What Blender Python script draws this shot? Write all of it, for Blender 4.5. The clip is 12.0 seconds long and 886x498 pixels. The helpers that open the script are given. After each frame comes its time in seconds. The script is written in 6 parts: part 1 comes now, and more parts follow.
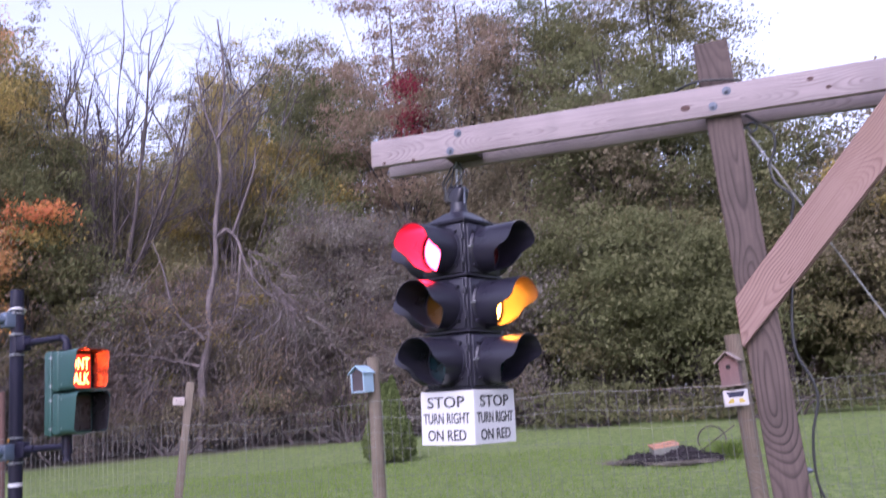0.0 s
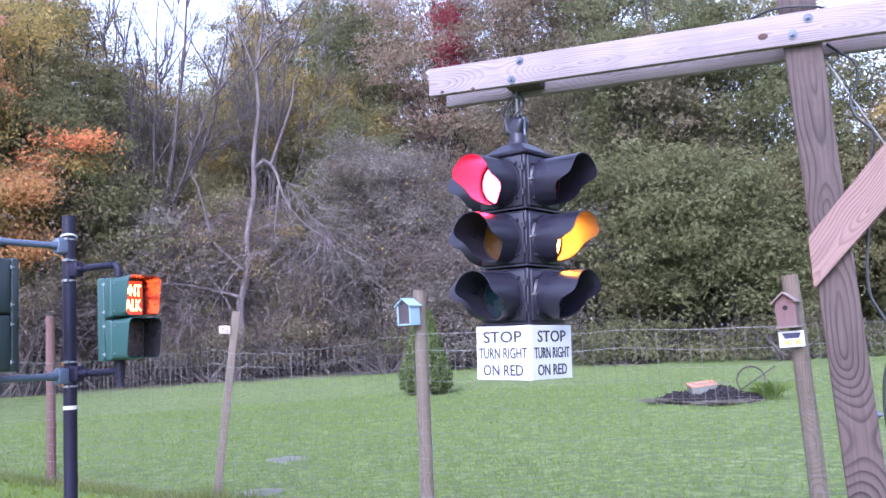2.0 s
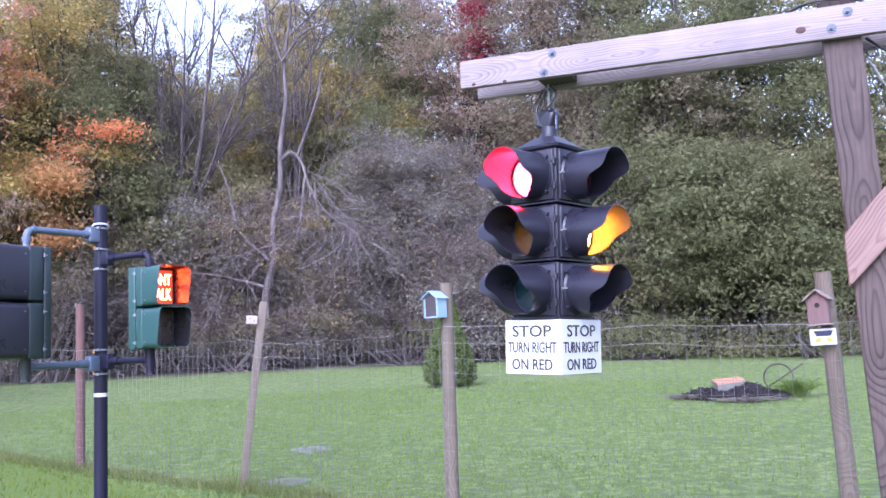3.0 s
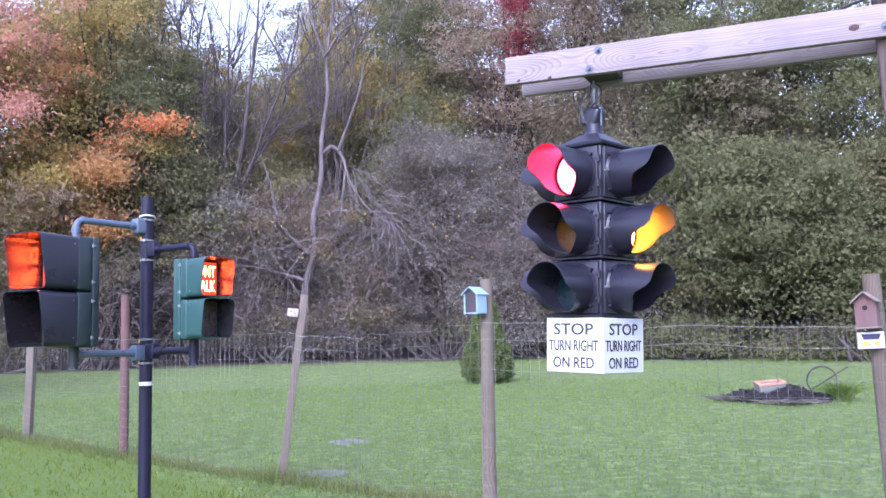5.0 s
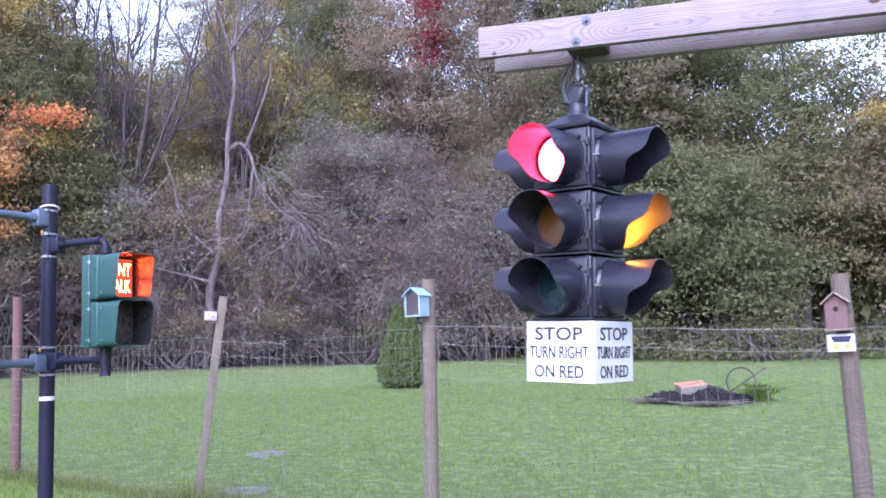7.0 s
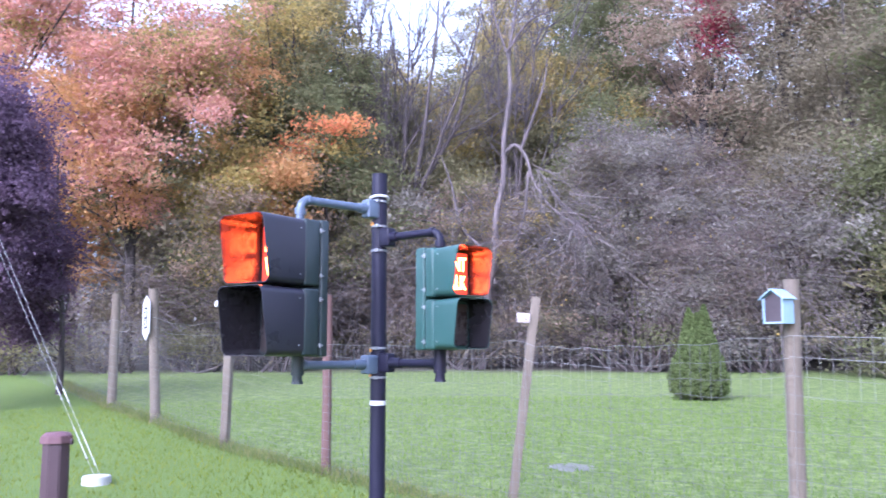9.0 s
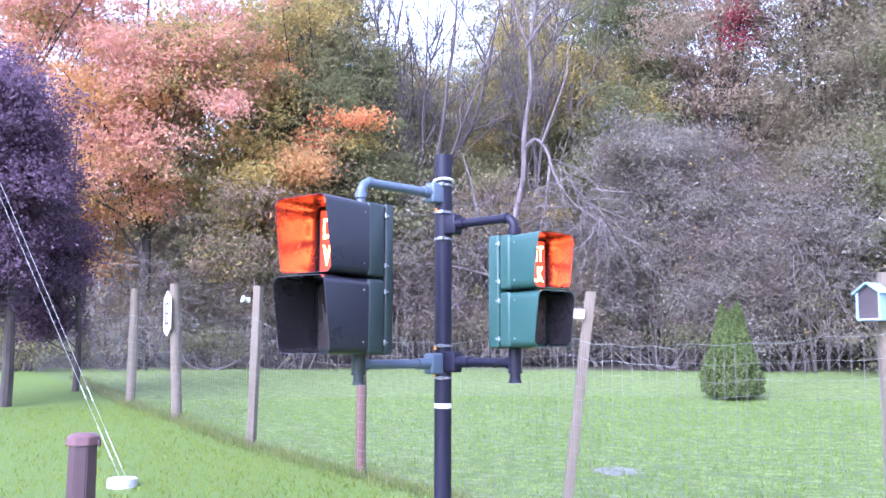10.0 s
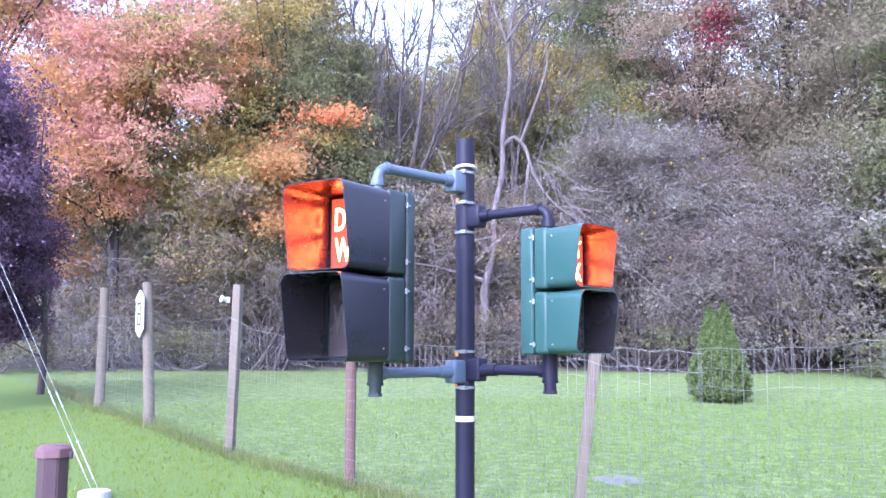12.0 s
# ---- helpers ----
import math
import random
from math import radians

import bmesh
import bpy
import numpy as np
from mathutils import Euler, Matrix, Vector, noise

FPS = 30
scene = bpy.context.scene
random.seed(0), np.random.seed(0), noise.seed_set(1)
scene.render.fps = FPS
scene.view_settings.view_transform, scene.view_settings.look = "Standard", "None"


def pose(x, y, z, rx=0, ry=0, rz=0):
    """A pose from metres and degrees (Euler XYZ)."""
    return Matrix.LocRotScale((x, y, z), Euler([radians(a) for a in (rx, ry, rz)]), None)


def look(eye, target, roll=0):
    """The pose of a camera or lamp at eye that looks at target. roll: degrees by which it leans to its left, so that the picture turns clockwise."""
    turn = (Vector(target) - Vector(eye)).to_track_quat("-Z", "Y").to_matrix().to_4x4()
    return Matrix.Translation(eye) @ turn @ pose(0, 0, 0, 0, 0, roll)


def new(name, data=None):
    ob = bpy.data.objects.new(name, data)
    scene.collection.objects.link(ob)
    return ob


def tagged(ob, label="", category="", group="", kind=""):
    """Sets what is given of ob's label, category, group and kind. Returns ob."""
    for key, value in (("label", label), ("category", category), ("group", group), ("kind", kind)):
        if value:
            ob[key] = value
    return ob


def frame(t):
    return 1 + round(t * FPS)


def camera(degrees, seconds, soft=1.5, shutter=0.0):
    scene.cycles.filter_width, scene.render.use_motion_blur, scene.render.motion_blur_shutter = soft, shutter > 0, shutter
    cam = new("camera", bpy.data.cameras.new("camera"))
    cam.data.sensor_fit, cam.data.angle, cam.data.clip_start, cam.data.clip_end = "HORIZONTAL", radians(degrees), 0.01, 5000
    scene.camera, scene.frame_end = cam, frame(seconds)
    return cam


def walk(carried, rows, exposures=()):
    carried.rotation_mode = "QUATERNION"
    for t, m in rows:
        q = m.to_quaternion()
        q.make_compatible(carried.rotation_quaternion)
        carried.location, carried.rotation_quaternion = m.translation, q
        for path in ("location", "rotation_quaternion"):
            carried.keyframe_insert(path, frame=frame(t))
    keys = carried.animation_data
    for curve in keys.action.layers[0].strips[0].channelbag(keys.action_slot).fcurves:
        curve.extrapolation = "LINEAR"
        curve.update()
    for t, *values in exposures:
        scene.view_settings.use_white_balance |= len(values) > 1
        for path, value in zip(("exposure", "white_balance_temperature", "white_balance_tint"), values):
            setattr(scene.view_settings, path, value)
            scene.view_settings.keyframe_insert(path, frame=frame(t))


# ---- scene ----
cam = camera(53.5, 12.0, 1.5, 0.5)
PATH = [
    (0, (0.004, 0.012, 1.49), (-0.472, 1.918, 1.864), -4.7),
    (0.5, (-0.075, 0.05, 1.488), (-0.591, 1.964, 1.75), -4.0),
    (1, (-0.112, 0.053, 1.499), (-0.646, 1.964, 1.742), -3.7),
    (1.5, (-0.13, 0.066, 1.5), (-0.679, 1.974, 1.738), -3.5),
    (2, (-0.141, 0.073, 1.5), (-0.706, 1.977, 1.734), -3.3),
    (2.5, (-0.156, 0.073, 1.501), (-0.742, 1.971, 1.729), -3.0),
    (3, (-0.172, 0.071, 1.504), (-0.79, 1.96, 1.724), -2.5),
    (5, (-0.189, 0.059, 1.506), (-0.89, 1.92, 1.719), -1.4),
    (5.5, (-0.213, 0.069, 1.511), (-0.891, 1.938, 1.726), -1.4),
    (6, (-0.304, 0.11, 1.51), (-0.908, 2.004, 1.728), -1.7),
    (6.5, (-0.453, 0.277, 1.507), (-0.954, 2.202, 1.713), -1.7),
    (6.7, (-0.531, 0.38, 1.517), (-1.023, 2.307, 1.728), -1.8),
    (8.3, (-1.188, 0.765, 1.568), (-1.698, 2.687, 1.784), -2.4),
    (8.5, (-1.264, 0.844, 1.56), (-1.904, 2.727, 1.768), -2.6),
    (9, (-1.445, 1.035, 1.567), (-2.477, 2.732, 1.798), 0.0),
    (9.5, (-1.665, 1.145, 1.562), (-2.727, 2.824, 1.794), 0.4),
    (10, (-1.967, 1.255, 1.57), (-3.018, 2.942, 1.795), 0.2),
    (10.5, (-2.185, 1.469, 1.589), (-3.226, 3.162, 1.812), -0.0),
    (11, (-2.334, 1.581, 1.597), (-3.349, 3.289, 1.83), 0.3),
    (11.5, (-2.394, 1.567, 1.6), (-3.392, 3.285, 1.827), 0.2),
    (12, (-2.443, 1.537, 1.599), (-3.434, 3.259, 1.824), 0.2),
]
EXPOSURES = [(0.0, 1.42, 5500, 37), (0.5, 1.82, 5300, 29), (1.0, 2.07, 5130, 29), (2.5, 2.10, 5030, 29), (6.7, 2.02, 5020, 29), (8.5, 2.05, 5070, 28), (9.0, 2.38, 5000, 28), (10.0, 2.70, 4900, 28), (12.0, 2.70, 4850, 28)]
walk(cam, [(t, look(eye, target, roll)) for t, eye, target, roll in PATH], EXPOSURES)


# ---- world, sun ----
world = bpy.data.worlds.new("overcast_sky")
scene.world = world
world.use_nodes = True
wn = world.node_tree.nodes
sky = wn.new("ShaderNodeTexSky")
sky.sky_type, sky.sun_disc = "NISHITA", False
sky.sun_elevation, sky.sun_rotation = radians(38), radians(182)
sky.air_density, sky.dust_density, sky.ozone_density = 1.0, 4.0, 1.0
soft_sky = wn.new("ShaderNodeHueSaturation")
soft_sky.inputs["Saturation"].default_value = 0.42
world.node_tree.links.new(sky.outputs[0], soft_sky.inputs["Color"])
world.node_tree.links.new(soft_sky.outputs[0], wn["Background"].inputs[0])
wn["Background"].inputs[1].default_value = 0.15
sun = new("sun", bpy.data.lights.new("sun", "SUN"))
sun.data.energy, sun.data.angle, sun.data.color = 0.16, radians(40), (1.0, 0.98, 0.96)
sun.matrix_world = look((-0.6, -17.0, 13.3), (0, 0, 0))

RNG = np.random.default_rng(7)


# ---- materials ----
def srgb(r, g, b):
    return tuple(((c / 255 + 0.055) / 1.055) ** 2.4 if c > 10 else c / 3295 for c in (r, g, b)) + (1.0,)


class Nodes:
    """A short way to wire one procedural material."""

    def __init__(self, name):
        self.mat = bpy.data.materials.new(name)
        self.mat.use_nodes = True
        self.tree = self.mat.node_tree
        self.bsdf = self.tree.nodes["Principled BSDF"]
        self.out = self.tree.nodes["Material Output"]

    def add(self, kind, **sockets):
        node = self.tree.nodes.new(kind)
        for key, value in sockets.items():
            self.put(node, key.replace("_", " "), value)
        return node

    def put(self, node, key, value):
        socket = node.inputs[int(key[1:])] if key[0] == "i" and key[1:].isdigit() else node.inputs[key]
        if isinstance(value, bpy.types.NodeSocket):
            self.tree.links.new(value, socket)
        else:
            socket.default_value = value

    def coords(self, scale=(1, 1, 1), kind="Object"):
        tc = self.add("ShaderNodeTexCoord")
        return self.add("ShaderNodeMapping", Vector=tc.outputs[kind], Scale=scale).outputs[0]

    def noise(self, vector, scale, detail=4.0, rough=0.6):
        return self.add("ShaderNodeTexNoise", Vector=vector, Scale=scale, Detail=detail, Roughness=rough).outputs[0]

    def ramp(self, fac, stops):
        node = self.add("ShaderNodeValToRGB", Fac=fac)
        els = node.color_ramp.elements
        while len(els) < len(stops):
            els.new(0.5)
        for el, (p, c) in zip(els, stops):
            el.position, el.color = p, c
        return node.outputs[0]

    def mix(self, fac, a, b, blend="MIX"):
        node = self.add("ShaderNodeMix")
        node.data_type, node.blend_type = "RGBA", blend
        self.put(node, "i0", fac), self.put(node, "i6", a), self.put(node, "i7", b)
        return node.outputs[2]

    def bump(self, height, strength, distance=0.002):
        node = self.add("ShaderNodeBump", Height=height, Strength=strength, Distance=distance)
        self.put(self.bsdf, "Normal", node.outputs[0])

    def set(self, **sockets):
        for key, value in sockets.items():
            self.put(self.bsdf, key.replace("_", " "), value)
        return self.mat


def paint(name, colour, worn, rough=0.45, amount=0.5, metal=0.0, spec=0.5):
    n = Nodes(name)
    v = n.coords()
    big = n.noise(v, 6.0, 6.0, 0.65)
    fine = n.noise(v, 60.0, 4.0, 0.7)
    tone = n.ramp(big, [(0.35, (0, 0, 0, 1)), (0.75, (1, 1, 1, 1))])
    col = n.mix(n.mix(amount, (0, 0, 0, 1), tone), colour, worn)
    col = n.mix(n.ramp(fine, [(0.66, (0, 0, 0, 1)), (0.76, (amount, amount, amount, 1))]), col, worn)
    n.bump(fine, 0.25, 0.001)
    r = n.ramp(big, [(0.3, (rough - 0.12,) * 3 + (1,)), (0.8, (rough + 0.15,) * 3 + (1,))])
    return n.set(Base_Color=col, Roughness=r, Metallic=metal, Specular_IOR_Level=spec)


def timber(name, pale, dark, stain, along=2, pitch=0.011, contrast=1.0):
    """Flat-sawn softwood: growth rings about a wandering pith, so that the faces show nested arches; fine fibre and weather stains."""
    n = Nodes(name)
    info = n.add("ShaderNodeObjectInfo")
    tc = n.add("ShaderNodeTexCoord")
    shift = n.add("ShaderNodeVectorMath", i0=info.outputs["Random"], i1=(3.0, 0.0, 0.0) if along == 0 else (0.0, 0.0, 3.0))
    shift.operation = "MULTIPLY"
    here = n.add("ShaderNodeVectorMath", i0=tc.outputs["Object"], i1=shift.outputs[0]).outputs[0]

    def maths(op, a, b=0.0):
        node = n.add("ShaderNodeMath", i0=a, i1=b)
        node.operation = op
        return node.outputs[0]

    s = [1.2, 1.2, 1.2]
    s[along] = 0.85
    slow = n.add("ShaderNodeMapping", Vector=here, Scale=tuple(s)).outputs[0]
    deep = n.noise(slow, 1.3, 1.0, 0.4)
    s = [7.0, 7.0, 7.0]
    s[along] = 2.2
    sway = n.noise(n.add("ShaderNodeMapping", Vector=here, Scale=tuple(s)).outputs[0], 1.0, 2.0, 0.5)
    sep = n.add("ShaderNodeSeparateXYZ", Vector=tc.outputs["Object"])
    across, inward = sep.outputs[2 if along == 0 else 0], sep.outputs[1]
    a = maths("ADD", maths("ADD", across, 0.012), maths("MULTIPLY", maths("SUBTRACT", sway, 0.5), 0.055))
    d = maths("ADD", maths("MULTIPLY", maths("SUBTRACT", deep, 0.5), 0.62), maths("MULTIPLY", inward, 0.35))
    r = maths("SQRT", maths("ADD", maths("MULTIPLY", a, a), maths("MULTIPLY", d, d)))
    saw = maths("FRACT", maths("DIVIDE", r, pitch))
    s2 = [90.0, 90.0, 90.0]
    s2[along] = 2.5
    fibre = n.noise(n.coords(tuple(s2)), 1.0, 3.0, 0.6)
    blot = n.noise(n.coords(), 3.5, 5.0, 0.6)
    rings = n.ramp(saw, [(0.0, (0, 0, 0, 1)), (0.5, (contrast * 0.12,) * 3 + (1,)), (0.86, (contrast,) * 3 + (1,)), (1.0, (0, 0, 0, 1))])
    fade = n.ramp(n.noise(slow, 2.6, 2.0, 0.5), [(0.36, (0.12, 0.12, 0.12, 1)), (0.62, (1, 1, 1, 1))])
    col = n.mix(n.mix(1.0, rings, fade, "MULTIPLY"), pale, dark)
    col = n.mix(n.ramp(fibre, [(0.45, (0, 0, 0, 1)), (0.8, (0.45, 0.45, 0.45, 1))]), col, dark)
    col = n.mix(n.ramp(blot, [(0.48, (0, 0, 0, 1)), (0.72, (0.6, 0.6, 0.6, 1))]), col, stain)
    n.bump(n.mix(0.5, rings, fibre), 0.3, 0.002)
    return n.set(Base_Color=col, Roughness=0.88)


def metal(name, colour, rough=0.35):
    n = Nodes(name)
    big = n.noise(n.coords(), 40.0, 4.0)
    col = n.mix(n.ramp(big, [(0.4, (0, 0, 0, 1)), (0.7, (1, 1, 1, 1))]), colour, tuple(c * 0.6 for c in colour[:3]) + (1,))
    return n.set(Base_Color=col, Roughness=rough, Metallic=0.45)


def glowing(name, colour, strength):
    n = Nodes(name)
    n.set(Base_Color=(0.02, 0.02, 0.02, 1), Roughness=0.3, Emission_Color=colour, Emission_Strength=strength)
    return n.mat


def foliage(name, stops, patch=0.6, gloss=0.75, through_light=0.5):
    """Leaves: one tone per leaf, drifting in patches over the crown, with light passing through."""
    n = Nodes(name)
    geo = n.add("ShaderNodeNewGeometry")
    big = n.noise(n.coords(), 0.45, 3.0, 0.55)
    spread = n.ramp(big, [(0.3, (0, 0, 0, 1)), (0.7, (1, 1, 1, 1))])
    fac = n.mix(patch, geo.outputs["Random Per Island"], spread)
    k = len(stops) - 1
    col = n.ramp(fac, [(i / k, c) for i, c in enumerate(stops)])
    dull = n.noise(n.coords(), 9.0, 2.0)
    col = n.mix(n.ramp(dull, [(0.4, (0, 0, 0, 1)), (0.8, (0.2, 0.2, 0.2, 1))]), col, (0.05, 0.05, 0.04, 1))
    n.set(Base_Color=col, Roughness=gloss, Specular_IOR_Level=0.2)
    glow = n.add("ShaderNodeBsdfTranslucent", Color=col)
    blend = n.add("ShaderNodeMixShader", Fac=through_light, i1=n.bsdf.outputs[0], i2=glow.outputs[0])
    n.tree.links.new(blend.outputs[0], n.out.inputs[0])
    return n.mat


def bark(name, pale, dark, scale=6.0):
    n = Nodes(name)
    v = n.coords((1, 1, 0.25))
    a = n.noise(v, scale, 6.0, 0.7)
    b = n.noise(n.coords(), 0.9, 3.0)
    col = n.ramp(a, [(0.35, dark), (0.65, pale)])
    col = n.mix(n.ramp(b, [(0.45, (0, 0, 0, 1)), (0.65, (0.6, 0.6, 0.6, 1))]), col, dark)
    n.bump(a, 0.6, 0.02)
    return n.set(Base_Color=col, Roughness=0.9)


def lawn_material():
    n = Nodes("lawn")
    v = n.coords()
    wide = n.noise(v, 0.22, 4.0, 0.6)
    mid = n.noise(v, 1.6, 5.0, 0.7)
    fine = n.noise(v, 30.0, 6.0, 0.8)
    col = n.ramp(fine, [(0.36, (0.029, 0.047, 0.009, 1)), (0.5, (0.102, 0.148, 0.026, 1)), (0.64, (0.23, 0.28, 0.068, 1))])
    col = n.mix(n.ramp(mid, [(0.42, (0, 0, 0, 1)), (0.7, (0.55, 0.55, 0.55, 1))]), col, (0.16, 0.192, 0.064, 1))
    col = n.mix(n.ramp(wide, [(0.4, (0, 0, 0, 1)), (0.65, (0.5, 0.5, 0.5, 1))]), col, (0.083, 0.126, 0.022, 1))
    clump = n.noise(v, 6.5, 4.0, 0.7)
    col = n.mix(n.ramp(clump, [(0.41, (0.6, 0.6, 0.6, 1)), (0.52, (0, 0, 0, 1))]), col, (0.047, 0.077, 0.013, 1))
    col = n.mix(n.ramp(clump, [(0.52, (0, 0, 0, 1)), (0.64, (0.7, 0.7, 0.7, 1))]), col, (0.192, 0.245, 0.072, 1))
    # the yard on the near side of the fence is lusher
    place = n.add("ShaderNodeSeparateXYZ", Vector=n.add("ShaderNodeTexCoord").outputs["Object"])
    slope = n.add("ShaderNodeMath", i0=place.outputs[0], i1=0.515)
    slope.operation = "MULTIPLY"
    beyond = n.add("ShaderNodeMath", i0=place.outputs[1], i1=slope.outputs[0])
    yard = n.add("ShaderNodeMapRange", Value=beyond.outputs[0], i1=5.1, i2=4.6).outputs[0]
    half = n.add("ShaderNodeMath", i0=yard, i1=0.88)
    half.operation = "MULTIPLY"
    col = n.mix(half.outputs[0], col, n.mix(fine, (0.040, 0.072, 0.005, 1), (0.125, 0.188, 0.018, 1)))
    # past the mown lawn the ground is leaf litter under the trees
    sep = n.add("ShaderNodeSeparateXYZ", Vector=n.add("ShaderNodeTexCoord").outputs["Object"])
    m1 = n.add("ShaderNodeMath", i0=sep.outputs[0], i1=0.42)
    m1.operation = "MULTIPLY"
    m2 = n.add("ShaderNodeMath", i0=sep.outputs[1], i1=m1.outputs[0])
    m2.operation = "SUBTRACT"
    m3 = n.add("ShaderNodeMath", i0=n.noise(v, 0.6, 4.0), i1=5.0)
    m3.operation = "MULTIPLY"
    m4 = n.add("ShaderNodeMath", i0=m2.outputs[0], i1=m3.outputs[0])
    edge = n.add("ShaderNodeMapRange", Value=m4.outputs[0], i1=33.8, i2=36.0).outputs[0]
    litter = n.ramp(fine, [(0.3, (0.02, 0.016, 0.011, 1)), (0.6, (0.06, 0.047, 0.032, 1)), (0.8, (0.11, 0.085, 0.05, 1))])
    col = n.mix(edge, col, litter)
    n.bump(fine, 0.8, 0.03)
    return n.set(Base_Color=col, Roughness=0.8)


M = {}
M["signal"] = paint("signal_black_enamel", (0.013, 0.012, 0.021, 1), (0.024, 0.022, 0.034, 1), 0.34, 0.5, spec=0.38)
M["lining"] = paint("glossy_black_lining", (0.016, 0.014, 0.017, 1), (0.024, 0.022, 0.024, 1), 0.26, 0.4)
M["green"] = paint("signal_green_enamel", (0.021, 0.057, 0.052, 1), (0.034, 0.077, 0.070, 1), 0.40, 0.5, spec=0.35)
M["olive"] = paint("dark_green_enamel", (0.017, 0.027, 0.029, 1), (0.028, 0.038, 0.042, 1), 0.38, 0.5, spec=0.35)
M["bluegrey"] = paint("blue_grey_pipe", (0.065, 0.088, 0.128, 1), (0.095, 0.12, 0.165, 1), 0.45, 0.5)
M["pole"] = paint("navy_black_pipe", (0.008, 0.007, 0.019, 1), (0.013, 0.012, 0.027, 1), 0.48, 0.6, spec=0.22)
M["rust"] = paint("rusty_pipe", (0.03, 0.022, 0.025, 1), (0.10, 0.06, 0.045, 1), 0.7, 0.6)
M["white"] = paint("white_sign_enamel", (0.47, 0.47, 0.49, 1), (0.38, 0.38, 0.39, 1), 0.5, 0.35)
M["worn_white"] = paint("weathered_white", (0.36, 0.36, 0.35, 1), (0.26, 0.26, 0.24, 1), 0.6, 0.6)
M["black_ink"] = paint("black_lettering", (0.02, 0.02, 0.022, 1), (0.05, 0.05, 0.05, 1), 0.55, 0.3)
M["tag"] = paint("orange_tag", (0.55, 0.24, 0.03, 1), (0.40, 0.17, 0.03, 1), 0.6, 0.4)
M["rubber"] = paint("black_rubber", (0.012, 0.012, 0.013, 1), (0.03, 0.03, 0.03, 1), 0.5, 0.4)
M["zinc"] = metal("zinc_steel", (0.10, 0.115, 0.15, 1), 0.55)
M["clip"] = metal("plated_clip", (0.24, 0.25, 0.265, 1), 0.45)
M["plate_wood"] = paint("pale_plate_wood", (0.30, 0.255, 0.24, 1), (0.22, 0.185, 0.17, 1), 0.8, 0.5)
M["steel"] = metal("bright_steel", (0.42, 0.42, 0.43, 1), 0.4)
M["wire"] = paint("galvanised_wire", (0.21, 0.21, 0.21, 1), (0.14, 0.14, 0.135, 1), 0.55, 0.5, 0.2)
# darker copy of the galvanised wire, for the lower level wires and uprights
M["wire_mid"] = paint("mid_grey_wire", (0.12, 0.12, 0.115, 1), (0.08, 0.08, 0.075, 1), 0.6, 0.5)
M["beam"] = timber("weathered_pale_pine", (0.245, 0.205, 0.208, 1), (0.095, 0.066, 0.070, 1), (0.165, 0.138, 0.143, 1), 0, 0.0115, 0.85)
M["post"] = timber("weathered_brown_pine", (0.074, 0.052, 0.046, 1), (0.009, 0.0055, 0.0045, 1), (0.030, 0.021, 0.018, 1), 2, 0.021, 1.0)
M["brace"] = timber("reddish_pine", (0.195, 0.125, 0.108, 1), (0.082, 0.040, 0.034, 1), (0.16, 0.10, 0.08, 1), 0, 0.0115, 0.75)
M["fencepost"] = timber("grey_fence_wood", (0.130, 0.104, 0.078, 1), (0.060, 0.046, 0.034, 1), (0.088, 0.074, 0.056, 1), 2, 0.016, 0.8)
M["fencepost_red"] = timber("reddish_fence_wood", (0.112, 0.060, 0.052, 1), (0.055, 0.028, 0.024, 1), (0.085, 0.05, 0.043, 1), 2, 0.012, 0.6)
M["knot"] = timber("dark_knot_wood", (0.065, 0.032, 0.026, 1), (0.022, 0.011, 0.010, 1), (0.04, 0.022, 0.019, 1), 2, 0.006, 1.0)
M["red_on"] = glowing("lit_red_lens", (1.0, 0.012, 0.022, 1), 36.0)
M["amber_on"] = glowing("lit_amber_lens", (1.0, 0.30, 0.006, 1), 30.0)
M["walk_on"] = glowing("lit_orange_message", (1.0, 0.075, 0.004, 1), 28.0)
M["walk_lens"] = glowing("lit_orange_glass", (1.0, 0.05, 0.008, 1), 0.45)
M["lens_red"] = paint("unlit_red_lens", (0.08, 0.01, 0.012, 1), (0.05, 0.01, 0.01, 1), 0.25, 0.3)
M["lens_amber"] = paint("unlit_amber_lens", (0.085, 0.036, 0.004, 1), (0.05, 0.022, 0.005, 1), 0.25, 0.3)
M["lens_green"] = paint("unlit_green_lens", (0.004, 0.018, 0.024, 1), (0.006, 0.013, 0.018, 1), 0.25, 0.3)
M["dark_glass"] = paint("unlit_message_glass", (0.025, 0.02, 0.02, 1), (0.04, 0.03, 0.028, 1), 0.3, 0.3)
M["grey_msg"] = paint("unlit_message", (0.05, 0.045, 0.04, 1), (0.07, 0.06, 0.055, 1), 0.4, 0.3)
M["pale_blue"] = paint("pale_blue_paint", (0.20, 0.30, 0.38, 1), (0.30, 0.37, 0.42, 1), 0.6, 0.5)
M["dark_front"] = paint("dark_brown_panel", (0.035, 0.025, 0.03, 1), (0.08, 0.06, 0.06, 1), 0.4, 0.5)
M["red_house"] = timber("faded_red_wood", (0.145, 0.090, 0.087, 1), (0.085, 0.048, 0.046, 1), (0.125, 0.098, 0.095, 1), 2, 0.012, 0.5)
M["house_roof"] = timber("grey_brown_wood", (0.22, 0.18, 0.16, 1), (0.11, 0.085, 0.075, 1), (0.15, 0.14, 0.12, 1), 0, 0.012, 0.6)
M["hole"] = paint("hole_shade_black", (0.006, 0.005, 0.005, 1), (0.01, 0.01, 0.01, 1), 0.9, 0.2)
